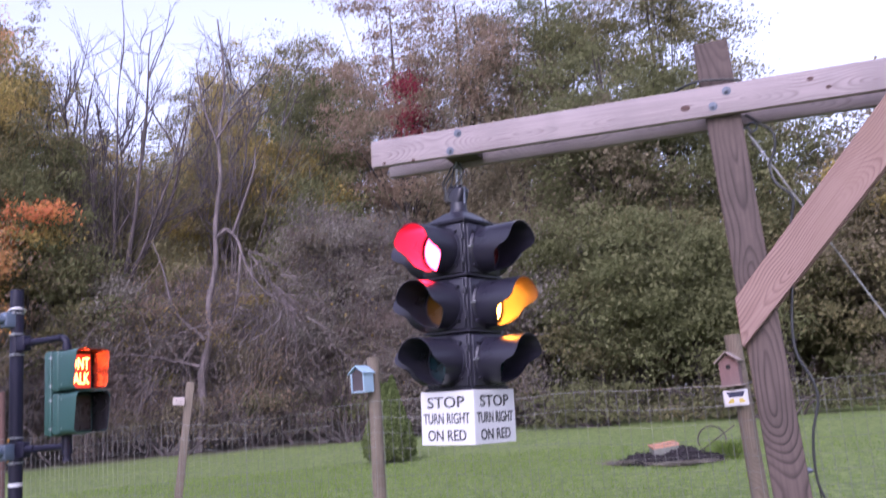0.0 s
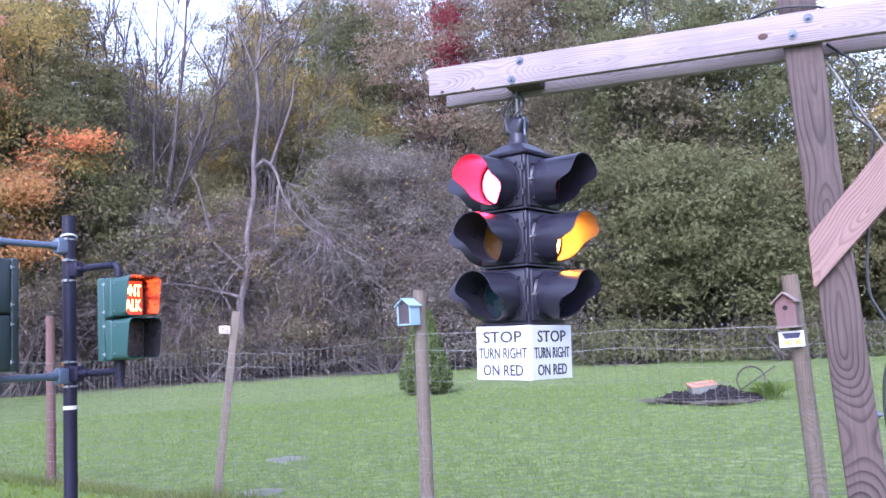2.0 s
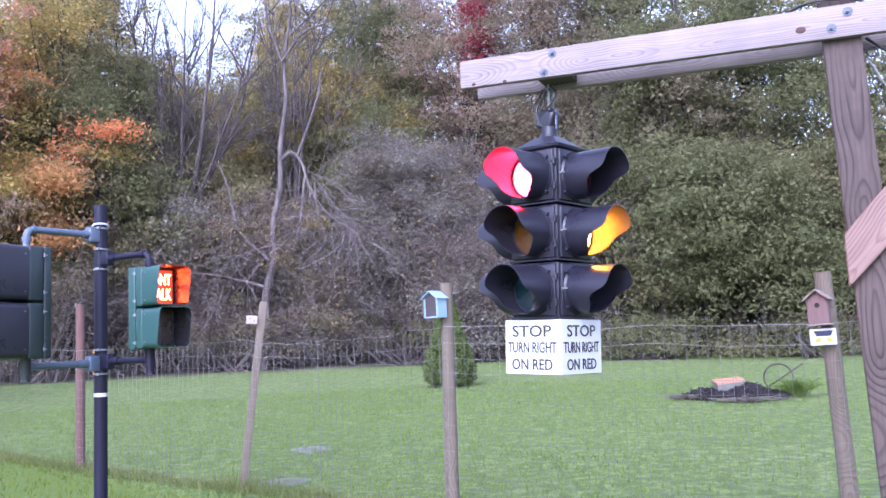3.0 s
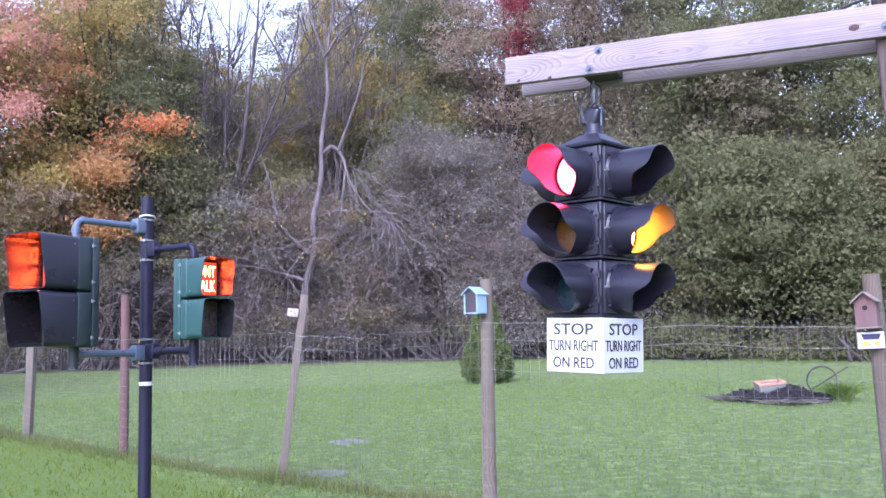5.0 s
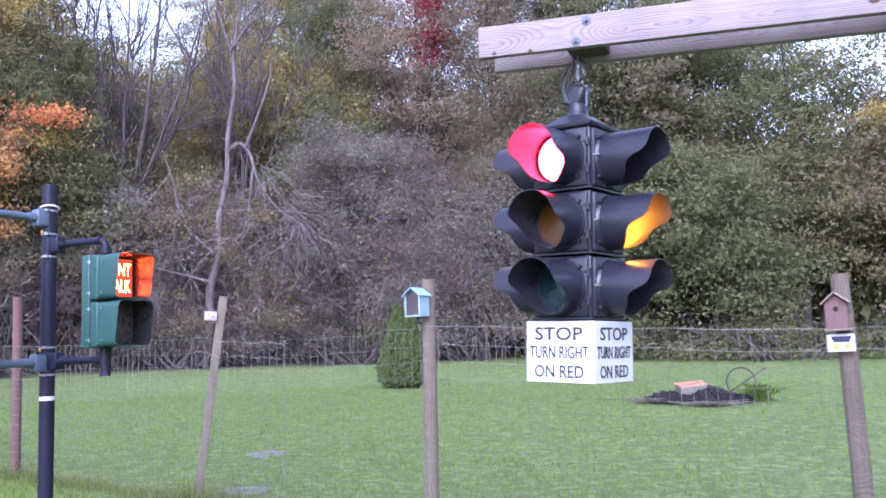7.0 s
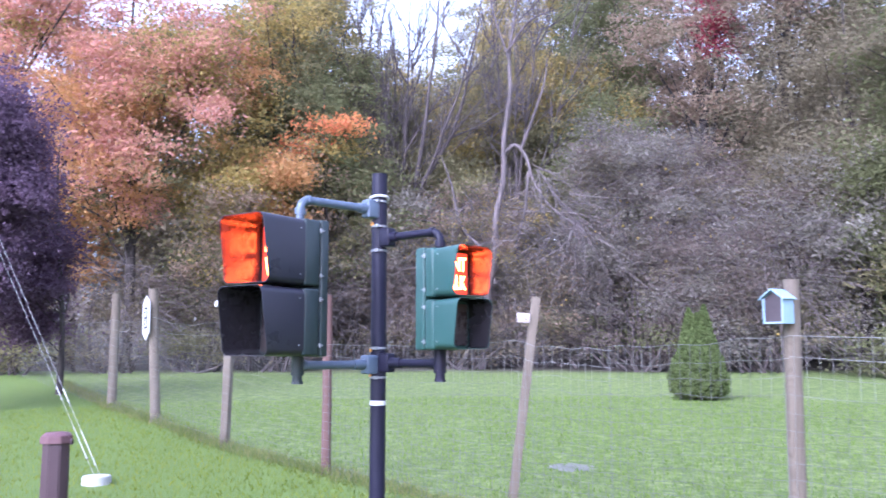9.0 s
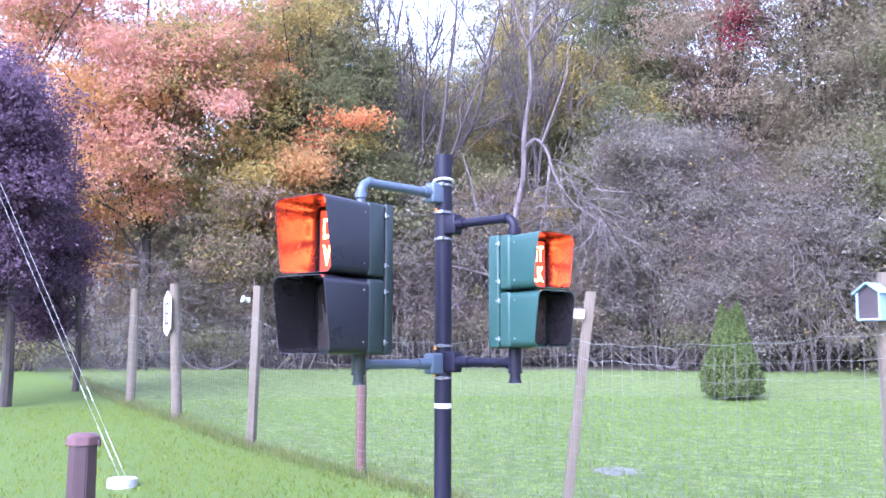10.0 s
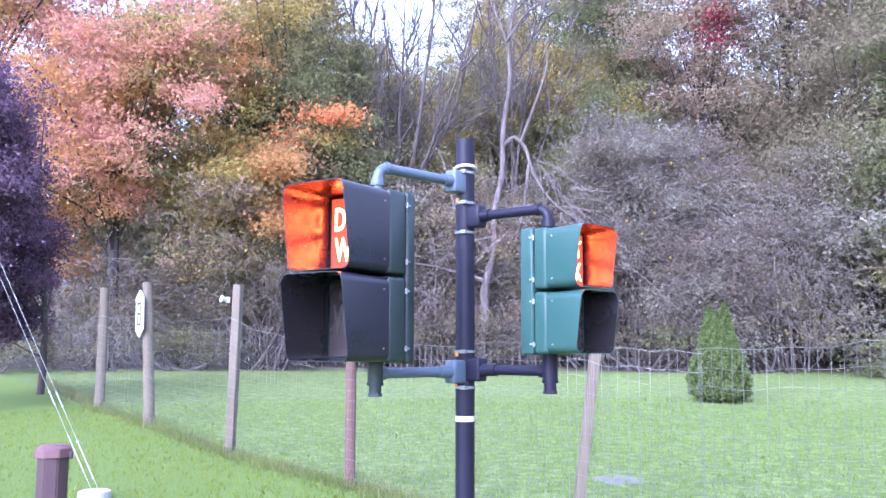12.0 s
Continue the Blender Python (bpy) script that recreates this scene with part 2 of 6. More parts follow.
M["solar"] = paint("solar_cell", (0.02, 0.022, 0.06, 1), (0.04, 0.045, 0.10, 1), 0.15, 0.4)
M["yellow_lens"] = paint("yellow_lens", (0.42, 0.33, 0.06, 1), (0.30, 0.22, 0.05, 1), 0.3, 0.5)
M["brown_plastic"] = paint("brown_plastic", (0.040, 0.020, 0.025, 1), (0.06, 0.034, 0.038, 1), 0.5, 0.5)
M["brown_cap"] = paint("red_brown_cap", (0.10, 0.046, 0.052, 1), (0.14, 0.075, 0.08, 1), 0.55, 0.5)
M["mulch"] = paint("dark_mulch", (0.013, 0.010, 0.013, 1), (0.030, 0.022, 0.026, 1), 0.9, 0.6)
M["brick"] = paint("orange_brick", (0.34, 0.15, 0.085, 1), (0.36, 0.27, 0.22, 1), 0.85, 0.6)
M["mud"] = paint("wet_bare_soil", (0.135, 0.135, 0.122, 1), (0.075, 0.085, 0.055, 1), 0.6, 0.6)
M["lawn"] = lawn_material()
M["bark_grey"] = bark("pale_grey_bark", (0.150, 0.122, 0.122, 1), (0.050, 0.039, 0.040, 1))
M["bark_mauve"] = bark("grey_brown_bark", (0.088, 0.070, 0.070, 1), (0.040, 0.031, 0.031, 1))
M["bark_brown"] = bark("brown_bark", (0.068, 0.055, 0.050, 1), (0.027, 0.021, 0.020, 1))
M["twig"] = bark("grey_twigs", (0.205, 0.172, 0.165, 1), (0.086, 0.069, 0.068, 1), 2.0)
M["twig_dark"] = bark("dark_twigs", (0.10, 0.082, 0.076, 1), (0.045, 0.036, 0.034, 1), 2.0)
LEAF = dict(
    green=[(0.079, 0.089, 0.040, 1), (0.132, 0.138, 0.061, 1), (0.166, 0.169, 0.078, 1), (0.215, 0.206, 0.109, 1)],
    dull=[(0.110, 0.095, 0.059, 1), (0.166, 0.141, 0.089, 1), (0.212, 0.178, 0.114, 1), (0.266, 0.224, 0.157, 1)],
    olive=[(0.095, 0.095, 0.047, 1), (0.162, 0.152, 0.072, 1), (0.225, 0.200, 0.098, 1), (0.289, 0.250, 0.137, 1)],
    yellow=[(0.178, 0.161, 0.060, 1), (0.308, 0.250, 0.080, 1), (0.421, 0.318, 0.100, 1), (0.416, 0.278, 0.115, 1)],
    orange=[(0.201, 0.158, 0.073, 1), (0.422, 0.249, 0.089, 1), (0.542, 0.275, 0.121, 1), (0.532, 0.354, 0.131, 1)],
    pink=[(0.348, 0.256, 0.111, 1), (0.484, 0.272, 0.157, 1), (0.542, 0.251, 0.208, 1), (0.503, 0.323, 0.228, 1)],
    red=[(0.22, 0.035, 0.06, 1), (0.33, 0.05, 0.085, 1), (0.27, 0.06, 0.07, 1), (0.20, 0.06, 0.07, 1)],
    scarlet=[(0.42, 0.26, 0.08, 1), (0.60, 0.26, 0.09, 1), (0.62, 0.20, 0.10, 1), (0.46, 0.30, 0.10, 1)],
    rust=[(0.162, 0.121, 0.084, 1), (0.260, 0.194, 0.137, 1), (0.325, 0.235, 0.171, 1), (0.319, 0.253, 0.188, 1)],
    purple=[(0.058, 0.033, 0.054, 1), (0.108, 0.064, 0.105, 1), (0.165, 0.108, 0.163, 1), (0.230, 0.158, 0.229, 1)],
    grey=[(0.124, 0.106, 0.088, 1), (0.178, 0.158, 0.132, 1), (0.241, 0.220, 0.186, 1), (0.388, 0.370, 0.320, 1)],
    arbor=[(0.065, 0.09, 0.028, 1), (0.11, 0.145, 0.045, 1), (0.155, 0.195, 0.065, 1), (0.20, 0.235, 0.10, 1)],
    grass=[(0.072, 0.121, 0.019, 1), (0.125, 0.196, 0.034, 1), (0.173, 0.244, 0.048, 1), (0.235, 0.302, 0.077, 1)],
    yard=[(0.064, 0.096, 0.008, 1), (0.123, 0.163, 0.014, 1), (0.178, 0.212, 0.024, 1), (0.246, 0.260, 0.041, 1)],
    tall=[(0.080, 0.114, 0.027, 1), (0.140, 0.185, 0.049, 1), (0.210, 0.218, 0.075, 1), (0.290, 0.266, 0.120, 1)],
    wide=[(0.109, 0.086, 0.074, 1), (0.155, 0.120, 0.101, 1), (0.194, 0.152, 0.129, 1), (0.233, 0.192, 0.162, 1)],
)
for key, stops in LEAF.items():
    M["leaf_" + key] = foliage("leaves_" + key, stops, 0.35 if key in ("grass", "yard", "tall", "arbor") else 0.5)


# ---- mesh helpers ----
def thing(name, m, label="", category="", group="", kind=""):
    ob = new(name)
    ob.matrix_basis = m
    return tagged(ob, label, category, group, kind)


def part(name, bm, material, parent, label="", m=None):
    me = bpy.data.meshes.new(name)
    bm.to_mesh(me)
    bm.free()
    return part_mesh(name, me, material, parent, label, m)


def part_mesh(name, me, material, parent, label="", m=None, smooth=True):
    if len(me.materials) == 0:
        me.materials.append(material)
    if smooth:
        me.polygons.foreach_set("use_smooth", np.ones(len(me.polygons), dtype=bool))
        me.set_sharp_from_angle(angle=0.6)
    ob = new(name, me)
    if parent:
        ob.parent = parent
    if m is not None:
        ob.matrix_basis = m
    return tagged(ob, label)


def box(bm, size, m=None, bevel=0.0, seg=2):
    m = m or Matrix()
    made = bmesh.ops.create_cube(bm, size=1.0, matrix=m @ Matrix.Diagonal((*size, 1)))
    if bevel:
        edges = list({e for v in made["verts"] for e in v.link_edges})
        bmesh.ops.bevel(bm, geom=edges, offset=bevel, segments=seg, affect="EDGES", profile=0.5)
    return bm


def cyl(bm, r1, r2, a, b, seg=20):
    a, b = Vector(a), Vector(b)
    turn = (b - a).to_track_quat("Z", "Y").to_matrix().to_4x4()
    bmesh.ops.create_cone(bm, cap_ends=True, segments=seg, radius1=r1, radius2=r2, depth=(b - a).length,
                          matrix=Matrix.Translation((a + b) / 2) @ turn)
    return bm


def pipe(bm, points, r, seg=14, cap=True):
    """A round tube along a line of points."""
    pts = [Vector(p) for p in points]
    rings = []
    up = Vector((0.13, 0.31, 0.94))
    for i, p in enumerate(pts):
        d = (pts[min(i + 1, len(pts) - 1)] - pts[max(i - 1, 0)]).normalized()
        if abs(d.dot(up)) > 0.97:
            up = Vector((0.95, 0.2, 0.1))
        side = d.cross(up).normalized()
        other = side.cross(d).normalized()
        up = other
        rr = r[i] if isinstance(r, (list, tuple)) else r
        rings.append([bm.verts.new(p + rr * (math.cos(2 * math.pi * k / seg) * side + math.sin(2 * math.pi * k / seg) * other)) for k in range(seg)])
    for a, b in zip(rings, rings[1:]):
        for k in range(seg):
            bm.faces.new((a[k], a[(k + 1) % seg], b[(k + 1) % seg], b[k]))
    if cap:
        bm.faces.new(rings[0][::-1])
        bm.faces.new(rings[-1])
    bmesh.ops.recalc_face_normals(bm, faces=bm.faces)
    return bm


def curve_points(points, n=8):
    """A smooth line through the points."""
    p = [Vector(q) for q in points]
    p = [p[0] * 2 - p[1]] + p + [p[-1] * 2 - p[-2]]
    out = []
    for i in range(1, len(p) - 2):
        for k in range(n):
            t = k / n
            out.append(0.5 * (2 * p[i] + (p[i + 1] - p[i - 1]) * t + (2 * p[i - 1] - 5 * p[i] + 4 * p[i + 1] - p[i + 2]) * t * t
                              + (3 * p[i] - p[i - 1] - 3 * p[i + 1] + p[i + 2]) * t ** 3))
    return out + [p[-2]]


def lettering(text, height, width, m, material, parent, name="letters", label=""):
    """Flat raised letters in the built-in font, fitted to a width, in the plane xz facing -y."""
    cu = bpy.data.curves.new("text", "FONT")
    cu.body, cu.size, cu.align_x, cu.align_y, cu.extrude, cu.resolution_u = text, 1.0, "CENTER", "CENTER", 0.0008, 3
    cu.offset = 0.010
    tmp = bpy.data.objects.new("text", cu)
    scene.collection.objects.link(tmp)
    dg = bpy.context.evaluated_depsgraph_get()
    me = bpy.data.meshes.new_from_object(tmp.evaluated_get(dg))
    bpy.data.objects.remove(tmp)
    co = np.empty(len(me.vertices) * 3)
    me.vertices.foreach_get("co", co)
    co = co.reshape(-1, 3)
    lo, hi = co.min(0), co.max(0)
    co[:, 0] = (co[:, 0] - (lo[0] + hi[0]) / 2) * width / (hi[0] - lo[0])
    co[:, 1] = (co[:, 1] - (lo[1] + hi[1]) / 2) * height / (hi[1] - lo[1])
    flat = np.stack([co[:, 0], -co[:, 2], co[:, 1]], 1)
    me.vertices.foreach_set("co", flat.astype(np.float32).ravel())
    me.update()
    me.materials.clear()
    return part_mesh(name, me, material, parent, label, m, smooth=False)


def raw_mesh(name, verts, faces, per=4):
    """A mesh from arrays: verts (n, 3), faces (m, per)."""
    me = bpy.data.meshes.new(name)
    me.vertices.add(len(verts))
    me.vertices.foreach_set("co", np.ascontiguousarray(verts, dtype=np.float32).ravel())
    me.loops.add(len(faces) * per)
    me.loops.foreach_set("vertex_index", np.ascontiguousarray(faces, dtype=np.int32).ravel())
    me.polygons.add(len(faces))
    me.polygons.foreach_set("loop_start", np.arange(len(faces), dtype=np.int32) * per)
    me.update(calc_edges=True)
    me.validate()
    return me


def unit(v):
    return v / np.maximum(np.linalg.norm(v, axis=-1, keepdims=True), 1e-9)


def leaf_mesh(name, pts, size, flat=0.4, long=1.5):
    """Bent leaf blades (two faces each) at the points."""
    n = len(pts)
    nrm = RNG.normal(size=(n, 3))
    nrm[:, 2] = nrm[:, 2] * (1 - flat) + flat * 1.5
    nrm = unit(nrm)
    a = unit(np.cross(nrm, RNG.normal(size=(n, 3))))
    b = np.cross(nrm, a)
    s = size * RNG.uniform(0.55, 1.35, (n, 1))
    tip, root = pts + a * s * long / 2 - nrm * s * 0.12, pts - a * s * long / 2
    l, r = pts + b * s * 0.42 + nrm * s * 0.14, pts - b * s * 0.42 + nrm * s * 0.14
    verts = np.stack([root, l, tip, r], 1).reshape(-1, 3)
    i = np.arange(n)[:, None] * 4
    faces = np.concatenate([i + [0, 1, 2], i + [0, 2, 3]], 1).reshape(-1, 3)
    return raw_mesh(name, verts, faces, 3)


def leaflet_mesh(name, pts, size, flat=0.4, long=1.5):
    """Small pointed leaflets (one face each) at the points."""
    n = len(pts)
    nrm = RNG.normal(size=(n, 3))
    nrm[:, 2] = nrm[:, 2] * (1 - flat) + flat * 1.5
    nrm = unit(nrm)
    a = unit(np.cross(nrm, RNG.normal(size=(n, 3))))
    b = np.cross(nrm, a)
    s = size * RNG.uniform(0.6, 1.35, (n, 1))
    tip, left, right = pts + a * s * long * 0.6, pts - a * s * long * 0.4 + b * s * 0.45, pts - a * s * long * 0.4 - b * s * 0.45
    verts = np.stack([tip, left, right], 1).reshape(-1, 3)
    return raw_mesh(name, verts, np.arange(n * 3).reshape(-1, 3), 3)


def tubes_mesh(name, lines, radii, sides=3):
    """Thin tapering tubes: lines (n, k, 3), radii (n, k)."""
    n, k, _ = lines.shape
    tan = np.empty_like(lines)
    tan[:, 1:-1] = lines[:, 2:] - lines[:, :-2]
    tan[:, 0], tan[:, -1] = lines[:, 1] - lines[:, 0], lines[:, -1] - lines[:, -2]
    tan = unit(tan)
    ref = unit(RNG.normal(size=(n, 1, 3))) + np.zeros_like(lines)
    u = unit(np.cross(tan, ref))
    v = np.cross(tan, u)
    ang = 2 * np.pi * np.arange(sides) / sides
    ring = lines[:, :, None] + radii[:, :, None, None] * (np.cos(ang)[:, None] * u[:, :, None] + np.sin(ang)[:, None] * v[:, :, None])
    idx = np.arange(n * k * sides).reshape(n, k, sides)
    nxt = np.roll(idx, -1, 2)
    faces = np.stack([idx[:, :-1], nxt[:, :-1], nxt[:, 1:], idx[:, 1:]], -1).reshape(-1, 4)
    return raw_mesh(name, ring.reshape(-1, 3), faces, 4)


def bezier_lines(a, b, bend, k=6):
    """Lines from a to b (n, 3), pushed out by bend at the middle."""
    t = np.linspace(0, 1, k)[None, :, None]
    mid = (a + b) / 2 + bend
    return (1 - t) ** 2 * a[:, None] + 2 * t * (1 - t) * mid[:, None] + t * t * b[:, None]


def ground_z(x, y):
    x, y = np.clip(x, -40, 30), np.clip(y, -20, 42)
    return -0.20 - 0.012 * x + 0.036 * y + 0.02 * np.sin(x * 0.9 + 1.3) * np.sin(y * 0.7)


def gz(x, y):
    return float(ground_z(np.float64(x), np.float64(y)))


# ---- ground ----
def build_ground():
    s = np.linspace(-1, 1, 181)
    axis = np.sign(s) * (np.abs(s) * 42 + np.abs(s) ** 9 * 2600)
    gx, gy = np.meshgrid(axis - 7, axis + 13, indexing="ij")
    z = ground_z(gx, gy)
    verts = np.stack([gx, gy, z], -1).reshape(-1, 3)
    i = np.arange(180 * 181).reshape(180, 181)[:, :180].reshape(-1)
    faces = np.stack([i, i + 181, i + 182, i + 1], 1)
    ob = part_mesh("ground", raw_mesh("ground", verts, faces), M["lawn"], None)
    tagged(ob, "mown green lawn rising gently to leaf litter under the trees", "ground", kind="structure")


build_ground()


# ---- the timber gallows ----
ALPHA = -6.0          # the arm's turn about the vertical
POST = (0.375, 4.300)
POST_W = 0.160
ARM_Z, ARM_SLOPE = 2.850, -0.034
ARM_H, ARM_T = 0.145, 0.040
gallows_m = pose(POST[0], POST[1], 0, 0, 0, ALPHA)


def bolt(parent, m):
    bm = bmesh.new()
    cyl(bm, 0.021, 0.021, (0, 0, 0), (0, -0.004, 0), 20)
    cyl(bm, 0.0125, 0.0115, (0, -0.003, 0), (0, -0.013, 0), 6)
    cyl(bm, 0.0065, 0.006, (0, -0.012, 0), (0, -0.021, 0), 10)
    return part("bolt", bm, M["zinc"], parent, "zinc-plated hex bolt with washer", m)


def board(parent, name, x0, x1, y, z0, slope, h, t, material, label=""):
    """A board along x from x0 to x1 with its middle at height z0 where x is 0."""
    bm = bmesh.new()
    length = (x1 - x0)
    box(bm, (length, t, h), None, 0.004, 2)
    m = Matrix.Translation(((x0 + x1) / 2, y, z0 + slope * (x0 + x1) / 2)) @ Matrix.Rotation(-math.atan(slope), 4, "Y")
    return part(name, bm, material, parent, label, m)


def build_gallows():
    base = gz(*POST)
    g = thing("timber_gallows", gallows_m @ Matrix.Translation((0, 0, base)),
              "weathered timber post with a long double-board arm and diagonal braces", "timber frame")
    up = -base
    bm = bmesh.new()
    rise = 3.16 - base + 0.3
    shear = Matrix.Identity(4)
    shear[0][2] = -0.032
    box(bm, (POST_W, POST_W, rise), shear, 0.008, 3)
    part("post", bm, M["post"], g, "square brown timber post with bold growth rings", Matrix.Translation((0.032 * (2.85 - base - rise / 2 + 0.3), 0, rise / 2 - 0.3)))
    yf, yb = -POST_W / 2 - ARM_T / 2 - 0.001, POST_W / 2 + ARM_T / 2 + 0.001
    board(g, "arm_board", -1.815, 2.3, yf, ARM_Z + up, ARM_SLOPE, ARM_H, ARM_T, M["beam"], "pale weathered pine board with knots")
    board(g, "arm_board", -1.80, 2.3, yb, ARM_Z + up - 0.01, ARM_SLOPE, ARM_H, ARM_T, M["beam"], "pale weathered pine board")
    for x, w in ((-1.33, 0.17), (1.02, 0.14)):
        bm = bmesh.new()
        box(bm, (w, POST_W, 0.10), Matrix.Translation((x, 0, ARM_Z + up + ARM_SLOPE * x - 0.012)), 0.003, 1)
        part("spacer_block", bm, M["post"], g, "dark wooden spacer between the boards")
    for x, dz in ((-1.31, 0.042), (-1.36, -0.048), (0.035, 0.036), (-0.035, -0.030)):
        bolt(g, Matrix.Translation((x, yf - ARM_T / 2, ARM_Z + up + ARM_SLOPE * x + dz)))
    for x, dz, r in ((-0.16, -0.018, 0.019), (0.40, 0.03, 0.012), (0.47, -0.022, 0.011), (-1.74, -0.060, 0.010), (-1.57, -0.066, 0.010)):
        bm = bmesh.new()
        bmesh.ops.create_uvsphere(bm, u_segments=14, v_segments=8, radius=r)
        part("knot", bm, M["knot"], g, "dark red-brown knot", Matrix.Translation((x, yf - ARM_T / 2 + r * 0.10, ARM_Z + up + ARM_SLOPE * x + dz)) @ Matrix.Diagonal((1.35, 0.22, 0.9, 1)))
    # diagonal braces, cut upright at the foot
    ang = radians(47.5)
    for y, name in ((yf, "brace_front"), (yb, "brace_back")):
        bm = bmesh.new()
        run = 1.02
        x0 = -0.060
        zt, zb = 1.91 + up, 1.695 + up
        pts = [(x0, zb), (x0 + 0.012, zb - 0.005), (x0 + run + 0.09, zb + (run + 0.02) * math.tan(ang)), (x0 + run - 0.12, zt + (run - 0.12) * math.tan(ang)), (x0, zt)]
        lo = [bm.verts.new((px, y - ARM_T / 2, pz)) for px, pz in pts]
        hi = [bm.verts.new((px, y + ARM_T / 2, pz)) for px, pz in pts]
        bm.faces.new(lo[::-1])
        bm.faces.new(hi)
        for k in range(5):
            bm.faces.new((lo[k], lo[(k + 1) % 5], hi[(k + 1) % 5], hi[k]))
        bmesh.ops.recalc_face_normals(bm, faces=bm.faces)
        bmesh.ops.bevel(bm, geom=list(bm.edges), offset=0.003, segments=1, affect="EDGES")
        turn = Matrix.Rotation(ang, 4, "Y")
        bmesh.ops.transform(bm, matrix=turn, verts=bm.verts)
        mid = sum((v.co for v in bm.verts), Vector()) / len(bm.verts)
        bmesh.ops.translate(bm, vec=-mid, verts=bm.verts)
        part("brace", bm, M["brace"], g, "reddish diagonal brace board with arched grain", turn.inverted() @ Matrix.Translation(mid))
    # eye bolt behind the post
    bm = bmesh.new()
    pipe(bm, [(0.125 + 0.022 * math.cos(a), 0.04, 2.735 + up + 0.022 * math.sin(a)) for a in np.linspace(0, 2 * math.pi, 17)], 0.004, 8, False)
    cyl(bm, 0.005, 0.005, (0.075, 0.04, 2.738 + up), (0.105, 0.04, 2.736 + up), 8)
    part("eye_bolt", bm, M["zinc"], g, "zinc eye bolt")
    bm = bmesh.new()
    cyl(bm, 0.016, 0.012, (0.135, -0.02, 1.13 + up), (0.150, -0.02, 1.13 + up), 8)
    cyl(bm, 0.008, 0.008, (0.145, -0.02, 1.13 + up), (0.158, -0.02, 1.13 + up), 8)
    part("lag_bolt", bm, M["zinc"], g, "zinc lag bolt head")
    return g


build_gallows()


def build_power_cable():
    inv = gallows_m
    base = gz(*POST)
    pts = [(0.10, 0.0, 2.79), (0.15, 0.0, 2.74), (0.205, 0.0, 2.68), (0.20, 0.01, 2.60), (0.165, 0.01, 2.53), (0.175, 0.0, 2.44), (0.235, 0.0, 2.36),
           (0.215, 0.01, 2.26), (0.18, 0.015, 2.12), (0.16, 0.0, 1.95), (0.13, -0.02, 1.78), (0.125, -0.03, 1.64), (0.17, -0.03, 1.52), (0.175, -0.03, 1.42), (0.13, -0.03, 1.28),
           (0.112, -0.03, 1.10), (0.135, -0.03, 0.98), (0.15, -0.03, 0.82), (0.148, -0.03, 0.5), (0.12, -0.04, 0.2), (0.10, -0.05, base + 0.01)]
    c = thing("power_cable", inv, "black power cable hanging down beside the timber post", "cable")
    pts = [(x + 0.032 * (2.85 - z), y, z) for x, y, z in pts]
    bm = bmesh.new()
    pipe(bm, curve_points(pts, 6), 0.0065, 8)
    part("cord", bm, M["rubber"], c)
    bm = bmesh.new()
    pipe(bm, curve_points([(0.170, -0.02, 1.09), (0.178, -0.02, 0.95), (0.195, -0.03, 0.85), (0.214, -0.03, 0.79)], 5), 0.0035, 6)
    part("thin_cord", bm, M["rubber"], c)
    bm = bmesh.new()
    cyl(bm, 0.012, 0.014, (0.214, -0.03, 0.84), (0.215, -0.03, 0.78), 10)
    cyl(bm, 0.015, 0.010, (0.215, -0.03, 0.785), (0.216, -0.03, 0.72), 10)
    part("plug", bm, M["olive"], c, "dark green plug connector")
    # slack loop over the top of the arm
    bm = bmesh.new()
    pipe(bm, curve_points([(-0.95, 0.01, 2.958), (-0.6, 0.02, 2.945), (-0.3, -0.01, 2.945), (-0.12, -0.09, 2.965), (0.0, -0.10, 2.955), (0.09, -0.09, 2.935), (0.12, -0.02, 2.92), (0.11, 0.0, 2.80)], 6), 0.006, 8)
    part("cord", bm, M["rubber"], c)


build_power_cable()


def build_stay_wire():
    w = thing("stay_wire", pose(0, 0, 0), "thin pale steel stay wire from post to ground", "wire")
    bm = bmesh.new()
    cyl(bm, 0.0035, 0.0035, (0.48, 4.33, 2.71), (2.05, 5.15, gz(2.05, 5.15) - 0.02), 8)
    part("strand", bm, M["steel"], w)
    bm = bmesh.new()
    cyl(bm, 0.007, 0.007, (0.497, 4.339, 2.68), (0.535, 4.36, 2.61), 8)
    part("ferrule", bm, M["steel"], w, "bright steel ferrule")


build_stay_wire()


# ---- the four-way traffic signal ----
SIG = (-1.055, 4.50)
SIG_TURN = -25.0
SEC_H, SIG_W = 0.286, 0.318
SIG_Z0 = 1.616


